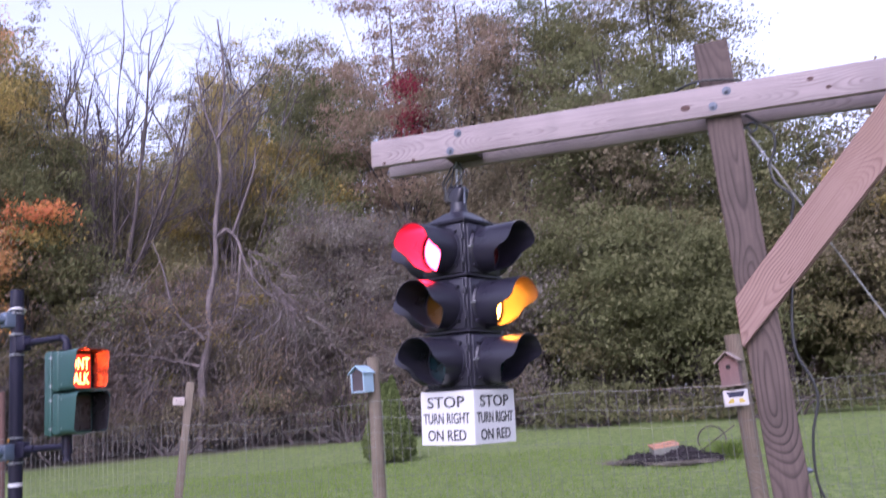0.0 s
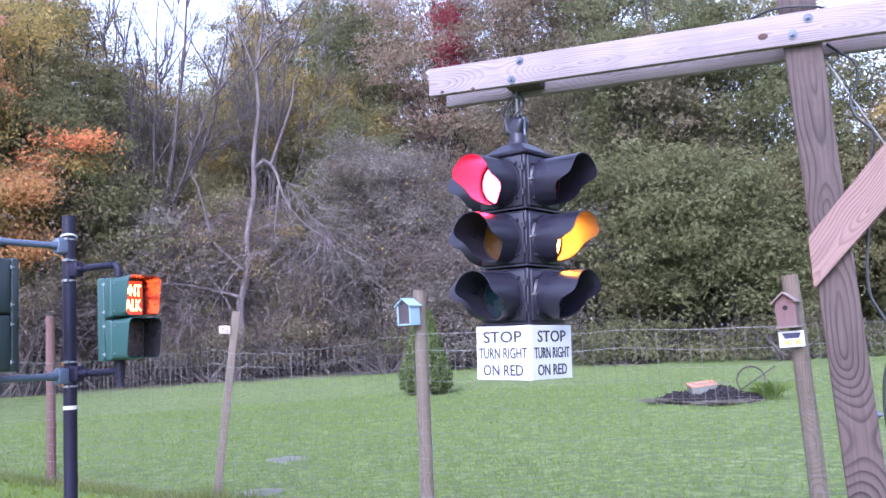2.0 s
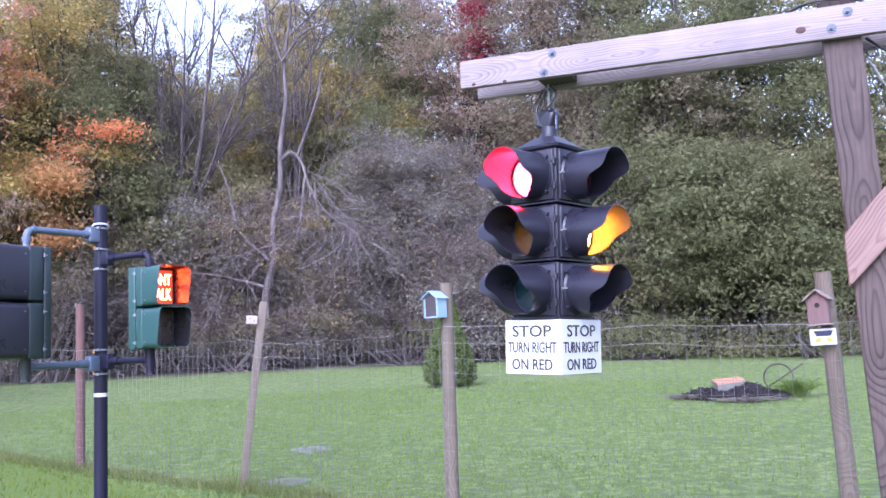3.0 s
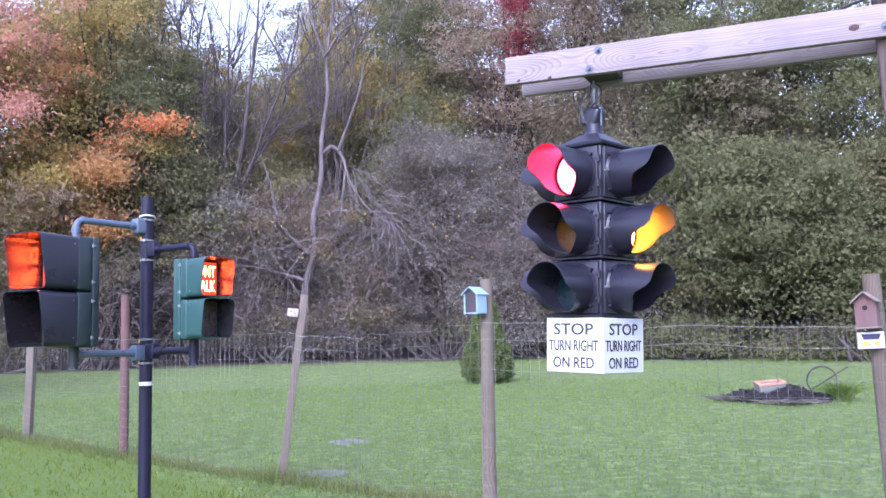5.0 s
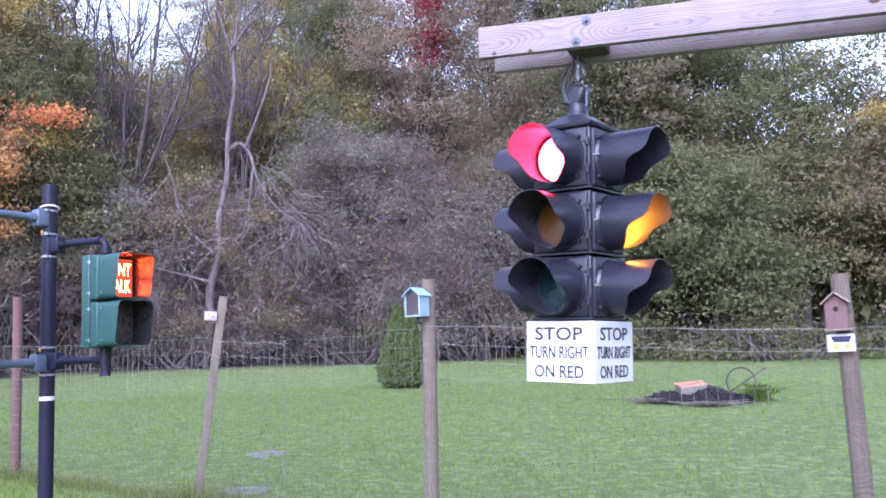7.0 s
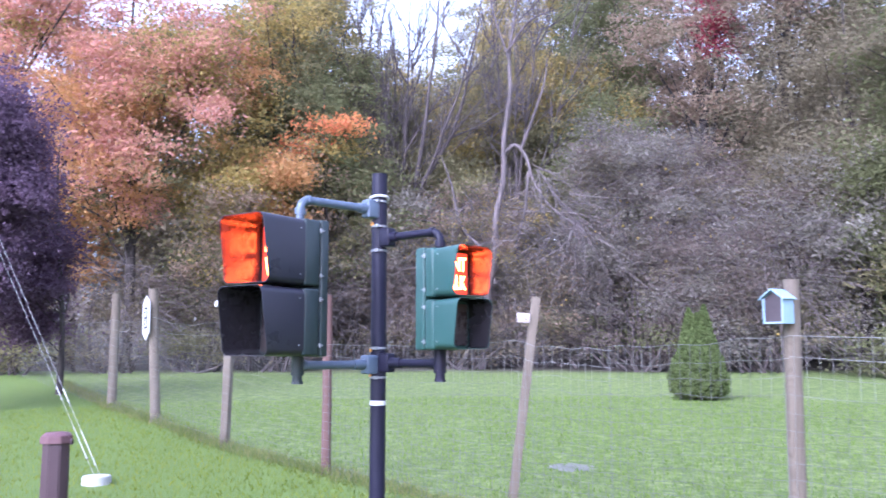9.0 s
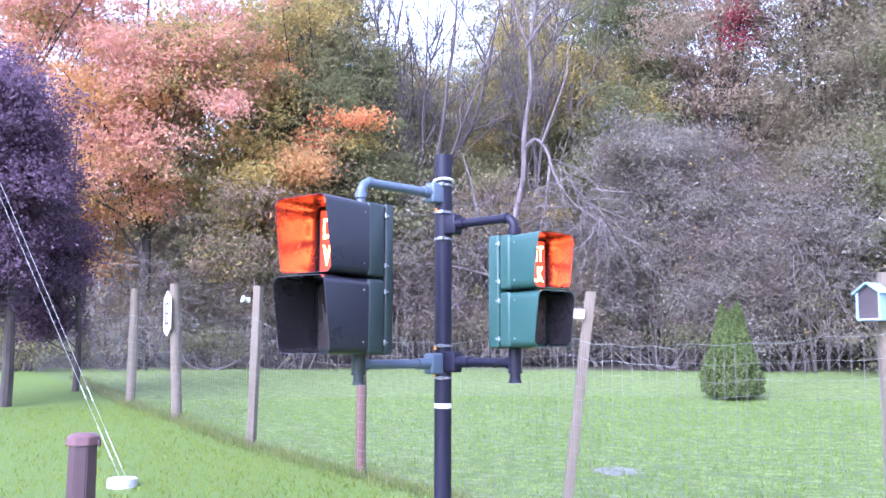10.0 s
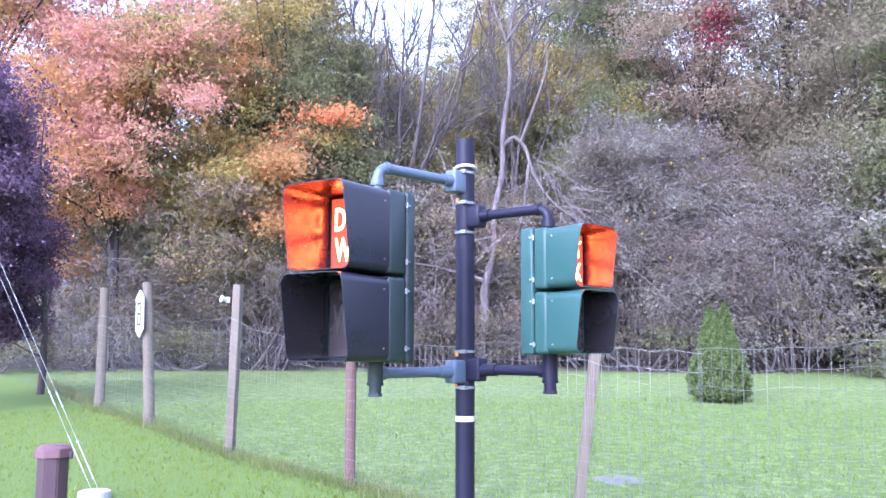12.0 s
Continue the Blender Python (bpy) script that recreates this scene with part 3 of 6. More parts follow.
def visor_bm(r, top, low, thick=0.0035, n=72, rows=7):
    """A cut-away tunnel visor about the axis -y: long above, sweeping back to a short lip below."""
    bm = bmesh.new()

    def reach(deg):
        return low + (top - low) * float(np.interp(abs(deg), [0, 70, 82, 90, 97, 104, 114, 130, 150, 165, 180], [1.0, 1.0, 0.96, 0.84, 0.66, 0.53, 0.46, 0.41, 0.30, 0.18, 0.12]))

    shells = []
    for rad in (r, r - thick):
        grid = []
        for k in range(n):
            deg = 360.0 * k / n - 180
            a = radians(deg)
            grid.append([bm.verts.new((rad * math.sin(a), -reach(deg) * j / rows, rad * math.cos(a))) for j in range(rows + 1)])
        shells.append(grid)
    out, inn = shells
    for k in range(n):
        q = (k + 1) % n
        for j in range(rows):
            bm.faces.new((out[k][j], out[q][j], out[q][j + 1], out[k][j + 1]))
            bm.faces.new((inn[k][j], inn[k][j + 1], inn[q][j + 1], inn[q][j]))
        bm.faces.new((out[k][rows], out[q][rows], inn[q][rows], inn[k][rows]))
        bm.faces.new((out[k][0], inn[k][0], inn[q][0], out[q][0]))
    bmesh.ops.recalc_face_normals(bm, faces=bm.faces)
    return bm


def lens_bm(r, depth):
    bm = bmesh.new()
    centre = bm.verts.new((0, -depth, 0))
    rings = []
    for q in (0.35, 0.7, 1.0):
        rings.append([bm.verts.new((r * q * math.sin(2 * math.pi * k / 32), -depth * (1 - q * q), r * q * math.cos(2 * math.pi * k / 32))) for k in range(32)])
    for k in range(32):
        bm.faces.new((centre, rings[0][k], rings[0][(k + 1) % 32]))
        for a, b in zip(rings, rings[1:]):
            bm.faces.new((a[k], b[k], b[(k + 1) % 32], a[(k + 1) % 32]))
    bmesh.ops.recalc_face_normals(bm, faces=bm.faces)
    return bm


HANG = Matrix.Translation((SIG[0], SIG[1], 1.48)) @ Matrix.Rotation(radians(2.2), 4, "Y") @ Matrix.Translation((-SIG[0], -SIG[1], -1.48))


def build_signal():
    s = thing("traffic_signal", HANG @ pose(SIG[0], SIG[1], SIG_Z0, 0, 0, SIG_TURN), "black four-way traffic signal hanging under a timber arm", "traffic signal")
    half = SIG_W / 2
    bm = bmesh.new()
    visor = visor_bm(0.118, 0.235, 0.036)
    visor_me = bpy.data.meshes.new("visor")
    visor.to_mesh(visor_me)
    visor.free()
    for row in range(3):
        zc = SEC_H * (row + 0.5)
        bm = bmesh.new()
        box(bm, (SIG_W - 0.03, SIG_W - 0.03, SEC_H - 0.010), Matrix.Translation((0, 0, zc)), 0.010, 2)
        box(bm, (SIG_W - 0.012, SIG_W - 0.012, 0.012), Matrix.Translation((0, 0, zc - SEC_H / 2 + 0.006)), 0.003, 1)
        part("body_section", bm, M["signal"], s)
        for side in range(4):
            turn = Matrix.Rotation(radians(90 * side), 4, "Z")
            at = turn @ Matrix.Translation((0, -half + 0.012, zc))
            bm = bmesh.new()
            box(bm, (SIG_W - 0.055, 0.022, SEC_H - 0.030), None, 0.007, 2)
            bmesh.ops.create_cone(bm, cap_ends=True, segments=40, radius1=0.127, radius2=0.121, depth=0.016,
                                  matrix=Matrix.Translation((0, -0.016, 0)) @ Matrix.Rotation(radians(90), 4, "X"))
            for hx, hz in ((0.098, 0.088), (-0.098, 0.088), (0.098, -0.088), (-0.098, -0.088)):
                cyl(bm, 0.009, 0.008, (hx, -0.008, hz), (hx, -0.026, hz), 10)
            door = part("door", bm, M["signal"], s, "", at)
            v = part_mesh("visor", visor_me, M["signal"], door, "black cut-away visor", Matrix.Translation((0, -0.020, 0)))
            lit = (side % 2 == 0 and row == 2) or (side % 2 == 1 and row == 1)
            col = (("lens_green", "lens_amber", "lens_red"), ("", "amber_on", "red_on"))[lit][row]
            words = (("dark green unlit lens", "dark amber unlit lens", "dark red unlit lens"), ("", "glowing amber lens", "glowing red lens"))[lit][row]
            part("lens", lens_bm(0.103, 0.008), M[col], door, words, Matrix.Translation((0, -0.0245, 0)))
            # latch screws and hinge knuckles along the corners
            for hz in (0.065, -0.06):
                bm = bmesh.new()
                cyl(bm, 0.008, 0.008, (half - 0.022, -0.010, hz - 0.018), (half - 0.022, -0.010, hz + 0.018), 10)
                box(bm, (0.030, 0.010, 0.012), Matrix.Translation((half - 0.030, -0.008, hz)), 0.002, 1)
                part("hinge", bm, M["signal"], door)
            bm = bmesh.new()
            cyl(bm, 0.005, 0.005, (-half + 0.030, -0.006, 0.004), (-half + 0.030, -0.034, 0.004), 8)
            box(bm, (0.030, 0.006, 0.010), Matrix.Translation((-half + 0.030, -0.028, 0.004)), 0.002, 1)
            part("wing_nut", bm, M["clip"], door, "zinc wing nut")
    # roof cap, neck and hanger
    zt = SEC_H * 3
    bm = bmesh.new()
    box(bm, (SIG_W - 0.004, SIG_W - 0.004, 0.018), Matrix.Translation((0, 0, zt + 0.004)), 0.004, 2)
    bmesh.ops.create_cone(bm, cap_ends=True, segments=4, radius1=0.205, radius2=0.075, depth=0.07,
                          matrix=Matrix.Translation((0, 0, zt + 0.044)) @ Matrix.Rotation(radians(45), 4, "Z"))
    bmesh.ops.bevel(bm, geom=list(bm.edges), offset=0.006, segments=2, affect="EDGES")
    part("roof_cap", bm, M["signal"], s)
    bm = bmesh.new()
    cyl(bm, 0.056, 0.044, (0, 0, zt + 0.068), (0, 0, zt + 0.10), 24)
    cyl(bm, 0.046, 0.044, (0, 0, zt + 0.088), (0, 0, zt + 0.135), 24)
    part("neck", bm, M["signal"], s)
    bm = bmesh.new()
    box(bm, (0.105, 0.080, 0.105), Matrix.Translation((-0.006, 0, zt + 0.175)) @ Matrix.Rotation(0.3, 4, "Y"), 0.02, 3)
    cyl(bm, 0.024, 0.022, (0.0, 0, zt + 0.20), (0.005, 0, zt + 0.235), 14)
    part("hanger_head", bm, M["signal"], s, "black cast wire entrance fitting")
    bm = bmesh.new()
    cyl(bm, 0.006, 0.006, (0.052, -0.01, zt + 0.12), (0.052, -0.01, zt + 0.215), 8)
    cyl(bm, 0.012, 0.012, (0.052, -0.01, zt + 0.205), (0.052, -0.01, zt + 0.215), 8)
    part("clamp_bolt", bm, M["zinc"], s, "zinc clamp bolt")
    bm = bmesh.new()
    for dy in (-0.018, 0.018):
        box(bm, (0.014, 0.006, 0.16), Matrix.Translation((0.012, dy, zt + 0.285)), 0.002, 1)
    pipe(bm, [(0.012 + 0.020 * math.cos(a), 0, zt + 0.285 + 0.030 * math.sin(a)) for a in np.linspace(0, 2 * math.pi, 17)], 0.006, 8, False)
    cyl(bm, 0.007, 0.007, (0.012, -0.035, zt + 0.330), (0.012, 0.035, zt + 0.330), 8)
    part("shackle", bm, M["clip"], s, "steel hanging shackle")
    rr = random.Random(4)
    for k in range(4):
        x0 = -0.05 + 0.022 * k
        bm = bmesh.new()
        pipe(bm, curve_points([(x0, 0.02 - 0.01 * k, zt + 0.355), (x0 + rr.uniform(-0.01, 0.05), -0.02, zt + 0.30), (x0 + rr.uniform(-0.03, 0.04), -0.035, zt + 0.25),
                               (-0.055 + 0.006 * k, -0.038, zt + 0.20 - 0.008 * k), (-0.062 + 0.02 * k, -0.036, zt + 0.150 - 0.006 * k), (-0.03 + 0.015 * k, -0.034, zt + 0.170 + 0.01 * k), (0.0, -0.02, zt + 0.215)], 6), 0.0048, 8)
        part("wire", bm, M["rubber"], s, "black signal wire")


build_signal()


def build_turn_sign():
    w, h = 0.345, 0.266
    s = thing("turn_sign", HANG @ pose(SIG[0], SIG[1], SIG_Z0 - h - 0.004, 0, 0, SIG_TURN), "white four-sided sign with black lettering under the traffic signal", "sign")
    for side in range(4):
        turn = Matrix.Rotation(radians(90 * side), 4, "Z")
        bm = bmesh.new()
        box(bm, (w - 0.002, 0.004, h), None, 0.0018, 1)
        plate = part("plate", bm, M["white"], s, "", turn @ Matrix.Translation((0, -w / 2 + 0.002, h / 2)))
        for text, width, height, z in (("STOP", 0.240, 0.057, 0.078), ("TURN RIGHT", 0.300, 0.054, -0.002), ("ON RED", 0.248, 0.054, -0.085)):
            lettering(text, height, width, Matrix.Translation((-0.004, -0.0045, z)), M["black_ink"], plate, "lettering", "black capital letters")
    bm = bmesh.new()
    box(bm, (w - 0.02, w - 0.02, 0.006), Matrix.Translation((0, 0, h - 0.002)))
    part("top_plate", bm, M["signal"], s)


build_turn_sign()


# ---- the walk signals on their pipe ----
POLE = (-4.475, 5.285)
POLE_R = 0.046


def hood_bm(w, h, depth, thick=0.003, r=0.035, droop=0.012):
    """A square hood open towards -y and below its front corners, with rounded edges."""
    bm = bmesh.new()
    prof = []
    for cx, cz, a0 in ((-w / 2 + r, -h / 2 + r, 180), (-w / 2 + r, h / 2 - r, 90), (w / 2 - r, h / 2 - r, 0), (w / 2 - r, -h / 2 + r, -90)):
        pts = [(cx + r * math.cos(radians(a0 + k * 18)), cz + r * math.sin(radians(a0 + k * 18))) for k in range(5, -1, -1)]
        prof += pts
    prof = prof + prof[:1]
    rows = 5
    for sc in (0, thick):
        grid = []
        for (x, z) in prof:
            k = 1 - 2 * sc / w
            bow = 0.012 * (1 - (2 * x / w) ** 2) if z > 0 else 0.0
            line = []
            for j in range(rows + 1):
                t = j / rows
                line.append(bm.verts.new((x * k, -depth * t * (1.0 if z > -h * 0.3 else 0.86), z * k + bow * t)))
            grid.append(line)
        for a, b in zip(grid, grid[1:]):
            for j in range(rows):
                bm.faces.new((a[j], b[j], b[j + 1], a[j + 1])).material_index = 1 if sc else 0
        if sc == 0:
            outer = grid
    for k in range(len(prof) - 1):
        bm.faces.new((outer[k][rows], outer[k + 1][rows], grid[k + 1][rows], grid[k][rows]))
    bmesh.ops.recalc_face_normals(bm, faces=bm.faces)
    return bm


def walk_signal(m, w, h, depth_body, depth_door, depth_visor, shell, hood, group, label, hinge_side):
    """Two stacked square sections, the upper one lit. Local origin: back middle of the foot; it faces -y."""
    s = thing("walk_signal", m, label, "walk signal", group)
    sec = h / 2
    bm = bmesh.new()
    box(bm, (w, depth_body, h - 0.004), Matrix.Translation((0, -depth_body / 2, h / 2)), 0.012, 3)
    part("housing", bm, shell, s)
    for row in range(2):
        zc = sec * (row + 0.5)
        bm = bmesh.new()
        box(bm, (w - 0.004, depth_door, sec - 0.012), None, 0.016, 3)
        door = part("door", bm, shell, s, "", Matrix.Translation((0, -depth_body - depth_door / 2 - 0.003, zc)))
        front = -depth_door / 2
        h_ob = part("hood", hood_bm(w - 0.010, sec - 0.018, depth_visor), hood, door, "square sheet-metal hood with black lining", Matrix.Translation((0, front + 0.004, 0)))
        h_ob.data.materials.append(M["lining"])
        bm = bmesh.new()
        box(bm, (w - 0.050, 0.006, sec - 0.055), None, 0.002, 1)
        part("message_glass", bm, M["walk_lens"] if row else M["dark_glass"], door, "glowing orange message glass" if row else "dark unlit message glass", Matrix.Translation((0, front - 0.004, 0)))
        face = Matrix.Translation((0, front - 0.009, 0))
        if row:
            lettering("DONT", sec * 0.28, w * 0.72, face @ Matrix.Translation((0, 0, sec * 0.18)), M["walk_on"], door, "lettering", "glowing orange letters")
            lettering("WALK", sec * 0.28, w * 0.72, face @ Matrix.Translation((0, 0, -sec * 0.18)), M["walk_on"], door, "lettering", "glowing orange letters")
        else:
            lettering("WALK", sec * 0.36, w * 0.74, face, M["grey_msg"], door, "lettering", "unlit grey letters")
        for zz in (sec * 0.33, -sec * 0.33):
            for sd in (-1, 1):
                bm = bmesh.new()
                cyl(bm, 0.0055, 0.0055, (sd * (w / 2 + 0.003), 0.0, zz - 0.012), (sd * (w / 2 + 0.003), 0.0, zz + 0.012), 10)
                box(bm, (0.008, 0.034, 0.009), Matrix.Translation((sd * (w / 2 + 0.002), 0.008, zz)), 0.002, 1)
                part("latch", bm, M["clip"] if sd == hinge_side else shell, door, "zinc latch" if sd == hinge_side else "", Matrix.Translation((0, depth_door / 2 - 0.005, 0)))
                bm = bmesh.new()
                cyl(bm, 0.005, 0.004, (sd * (w / 2 - 0.006), front - 0.030, zz), (sd * (w / 2 - 0.001), front - 0.030, zz), 8)
                part("rivet", bm, M["clip"], door, "zinc rivet")
    return s


LEFT_TURN, RIGHT_TURN = -4.5, -17.5
LEFT_AT = Vector((-4.620, 4.795, 1.535))
RIGHT_AT = Vector((-4.055, 5.225, 1.570))
f_left = Vector((math.sin(radians(LEFT_TURN)), -math.cos(radians(LEFT_TURN)), 0))
f_right = Vector((math.cos(radians(RIGHT_TURN)), math.sin(radians(RIGHT_TURN)), 0))
walk_signal(pose(*LEFT_AT, 0, 0, LEFT_TURN), 0.345, 0.742, 0.060, 0.120, 0.300, M["olive"], M["signal"], "walk signals on the pipe",
            "dark green and black walk signal, upper message lit orange", 1)
walk_signal(pose(*RIGHT_AT, 0, 0, 90 + RIGHT_TURN), 0.270, 0.565, 0.075, 0.075, 0.190, M["green"], M["green"], "walk signals on the pipe",
            "green walk signal, upper message lit orange", -1)


def clamp(bm, z):
    cyl(bm, POLE_R + 0.005, POLE_R + 0.005, (0, 0, z - 0.006), (0, 0, z + 0.006), 28)
    box(bm, (0.030, 0.018, 0.018), Matrix.Translation((0.02, -POLE_R - 0.008, z)), 0.002, 1)


def build_pole():
    base = gz(*POLE)
    p = thing("signal_pole", pose(POLE[0], POLE[1], base), "navy-black steel pipe pole with blue-grey bracket arms", "signal pole")
    bm = bmesh.new()
    cyl(bm, POLE_R, POLE_R, (0, 0, -0.2), (0, 0, 2.625 - base), 32)
    cyl(bm, POLE_R - 0.006, POLE_R - 0.006, (0, 0, 2.62 - base), (0, 0, 2.6255 - base), 32)
    part("pipe", bm, M["pole"], p)
    for z in (2.455, 2.305, 2.160, 1.585, 1.415):
        bm = bmesh.new()
        clamp(bm, z - base)
        part("band_clamp", bm, M["clip"], p, "zinc band clamp")
    for z, a in ((2.445, -1.75), (2.318, -1.65), (1.572, -1.75), (1.428, -1.85)):
        bm = bmesh.new()
        box(bm, (0.016, 0.006, 0.020), Matrix.Rotation(a + math.pi / 2, 4, "Z") @ Matrix.Translation((-0.012, -POLE_R - 0.004, z - base)), 0.001, 1)
        part("shim", bm, M["tag"], p, "small orange shim under the clamp")
    bm = bmesh.new()
    pts = [(1.14 * POLE_R * math.cos(a), 1.14 * POLE_R * math.sin(a), 2.475 - base + 0.012 * math.sin(a + 2.5)) for a in np.linspace(0, 2 * math.pi, 25)]
    pipe(bm, pts, 0.008, 8, False)
    part("white_strap", bm, M["white"], p, "loose white strap")
    bm = bmesh.new()
    cyl(bm, POLE_R + 0.0015, POLE_R + 0.0015, (0, 0, 1.255 - base), (0, 0, 1.281 - base), 32)
    part("white_band", bm, M["white"], p, "white tape band")
    arms = (
        (f_left, Vector(LEFT_AT) - Vector((*POLE, 0)), 2.405, True, M["bluegrey"], 0.6852),
        (f_left, Vector(LEFT_AT) - Vector((*POLE, 0)), 1.490, False, M["bluegrey"], 0.0),
        (f_right, Vector(RIGHT_AT) - Vector((*POLE, 0)), 2.235, True, M["pole"], 0.565),
        (f_right, Vector(RIGHT_AT) - Vector((*POLE, 0)), 1.500, False, M["pole"], 0.0),
    )
    for f, off, z, upper, mat, height in arms:
        flat = Vector((off.x, off.y, 0)) + f * 0.055
        d = flat.normalized()
        end = flat.length
        zz = z - base
        foot = off.z + height - base
        r = 0.0235
        bm = bmesh.new()
        turn = Matrix.Rotation(math.atan2(d.y, d.x), 4, "Z")
        box(bm, (0.085, 0.070, 0.110), turn @ Matrix.Translation((POLE_R + 0.020, 0, zz)), 0.012, 3)
        a = d * (POLE_R + 0.05)
        cyl(bm, 0.032, 0.029, (a.x, a.y, zz), tuple((a + d * 0.055).xy) + (zz,), 20)
        part("saddle", bm, mat, p, "cast saddle bracket")
        bm = bmesh.new()
        bend = 0.055
        pts = [a, d * (end - bend)]
        line = [Vector((q.x, q.y, zz)) for q in pts]
        sgn = -1 if upper else 1
        for k in range(1, 7):
            t = radians(15 * k)
            q = d * (end - bend + bend * math.sin(t))
            line.append(Vector((q.x, q.y, zz + sgn * bend * (1 - math.cos(t)))))
        if upper:
            line.append(Vector((flat.x, flat.y, foot - 0.003)))
            pipe(bm, line, r, 18)
            e = flat - d * 0.0
            cyl(bm, 0.031, 0.030, (e.x, e.y, max(foot - 0.002, zz - bend - 0.03)), (e.x, e.y, zz - bend + 0.004), 20)
            q = d * (end - bend - 0.006)
            cyl(bm, 0.0285, 0.0285, (q.x, q.y, zz), tuple((q + d * 0.02).xy) + (zz,), 20)
        else:
            line = [Vector((a.x, a.y, zz)), Vector((flat.x, flat.y, zz))]
            pipe(bm, line, r, 18)
            cyl(bm, 0.029, 0.029, (a.x, a.y, zz), tuple((a + d * 0.09).xy) + (zz,), 20)
            q = flat - d * 0.050
            cyl(bm, 0.030, 0.030, (q.x, q.y, zz), tuple((q + d * 0.03).xy) + (zz,), 20)
            tee = bmesh.new()
            cyl(tee, 0.034, 0.034, (flat.x, flat.y, zz - 0.045), (flat.x, flat.y, foot + 0.006), 20)
            cyl(tee, 0.037, 0.037, (flat.x, flat.y, zz - 0.052), (flat.x, flat.y, zz - 0.038), 20)
            cyl(tee, 0.028, 0.027, (flat.x, flat.y, zz - 0.088), (flat.x, flat.y, zz - 0.045), 20)
            cyl(tee, 0.033, 0.030, (flat.x, flat.y, zz - 0.100), (flat.x, flat.y, zz - 0.084), 6)
            part("drop_fitting", tee, M["olive"] if mat is M["bluegrey"] else M["pole"], p, "dark pipe tee with a hexagonal plug")
        part("bracket_arm", bm, mat, p, "blue-grey pipe arm" if mat is M["bluegrey"] else "navy pipe arm")


build_pole()


# ---- fence ----
# foot (x, y), top (x, y, z), radius or half width, kind
POSTS = [
    ((-16.28, 12.75), (-16.28, 12.75, 2.72), 0.085, "round"),
    ((-13.30, 11.29), (-13.42, 11.24, 2.62), 0.080, "round"),
    ((-10.27, 9.85), (-10.23, 9.88, 2.39), 0.066, "square"),
    ((-7.73, 8.87), (-7.75, 8.89, 2.20), 0.052, "round"),
    ((-5.02, 8.00), (-4.82, 8.19, 2.045), 0.052, "square"),
    ((-2.52, 7.20), (-2.50, 7.23, 2.04), 0.055, "round"),
    ((0.48, 6.64), (0.425, 6.66, 1.90), 0.058, "round"),
    ((3.4, 6.1), (3.4, 6.1, 1.9), 0.058, "round"),
]


def build_posts():
    for k, ((x, y), top, r, kind) in enumerate(POSTS):
        z = gz(x, y)
        p = thing("fence_post", pose(x, y, z), {"round": "weathered round wooden fence post in the lawn", "square": "leaning grey sawn wooden fence post"}[kind], "fence post", "posts of the wire fence")
        a, b = Vector((0, 0, -0.15)), Vector(top) - Vector((x, y, z))
        bm = bmesh.new()
        rr = random.Random(k)
        if kind == "round":
            n = 9
            pts, rad = [], []
            for j in range(n):
                t = j / (n - 1)
                pts.append(a.lerp(b, t) + Vector((rr.uniform(-0.004, 0.004), rr.uniform(-0.004, 0.004), 0)))
                rad.append(r * (1.08 - 0.12 * t) * rr.uniform(0.98, 1.02))
            pipe(bm, pts, rad, 18)
        else:
            d = (b - a)
            m = Matrix.Translation((a + b) / 2) @ d.to_track_quat("Z", "Y").to_matrix().to_4x4() @ Matrix.Rotation(radians(-14), 4, "Z")
            box(bm, (2 * r, 1.5 * r, d.length), m, 0.006, 2)
        part("timber", bm, M["fencepost_red"] if k == 3 else M["fencepost"], p)


build_posts()


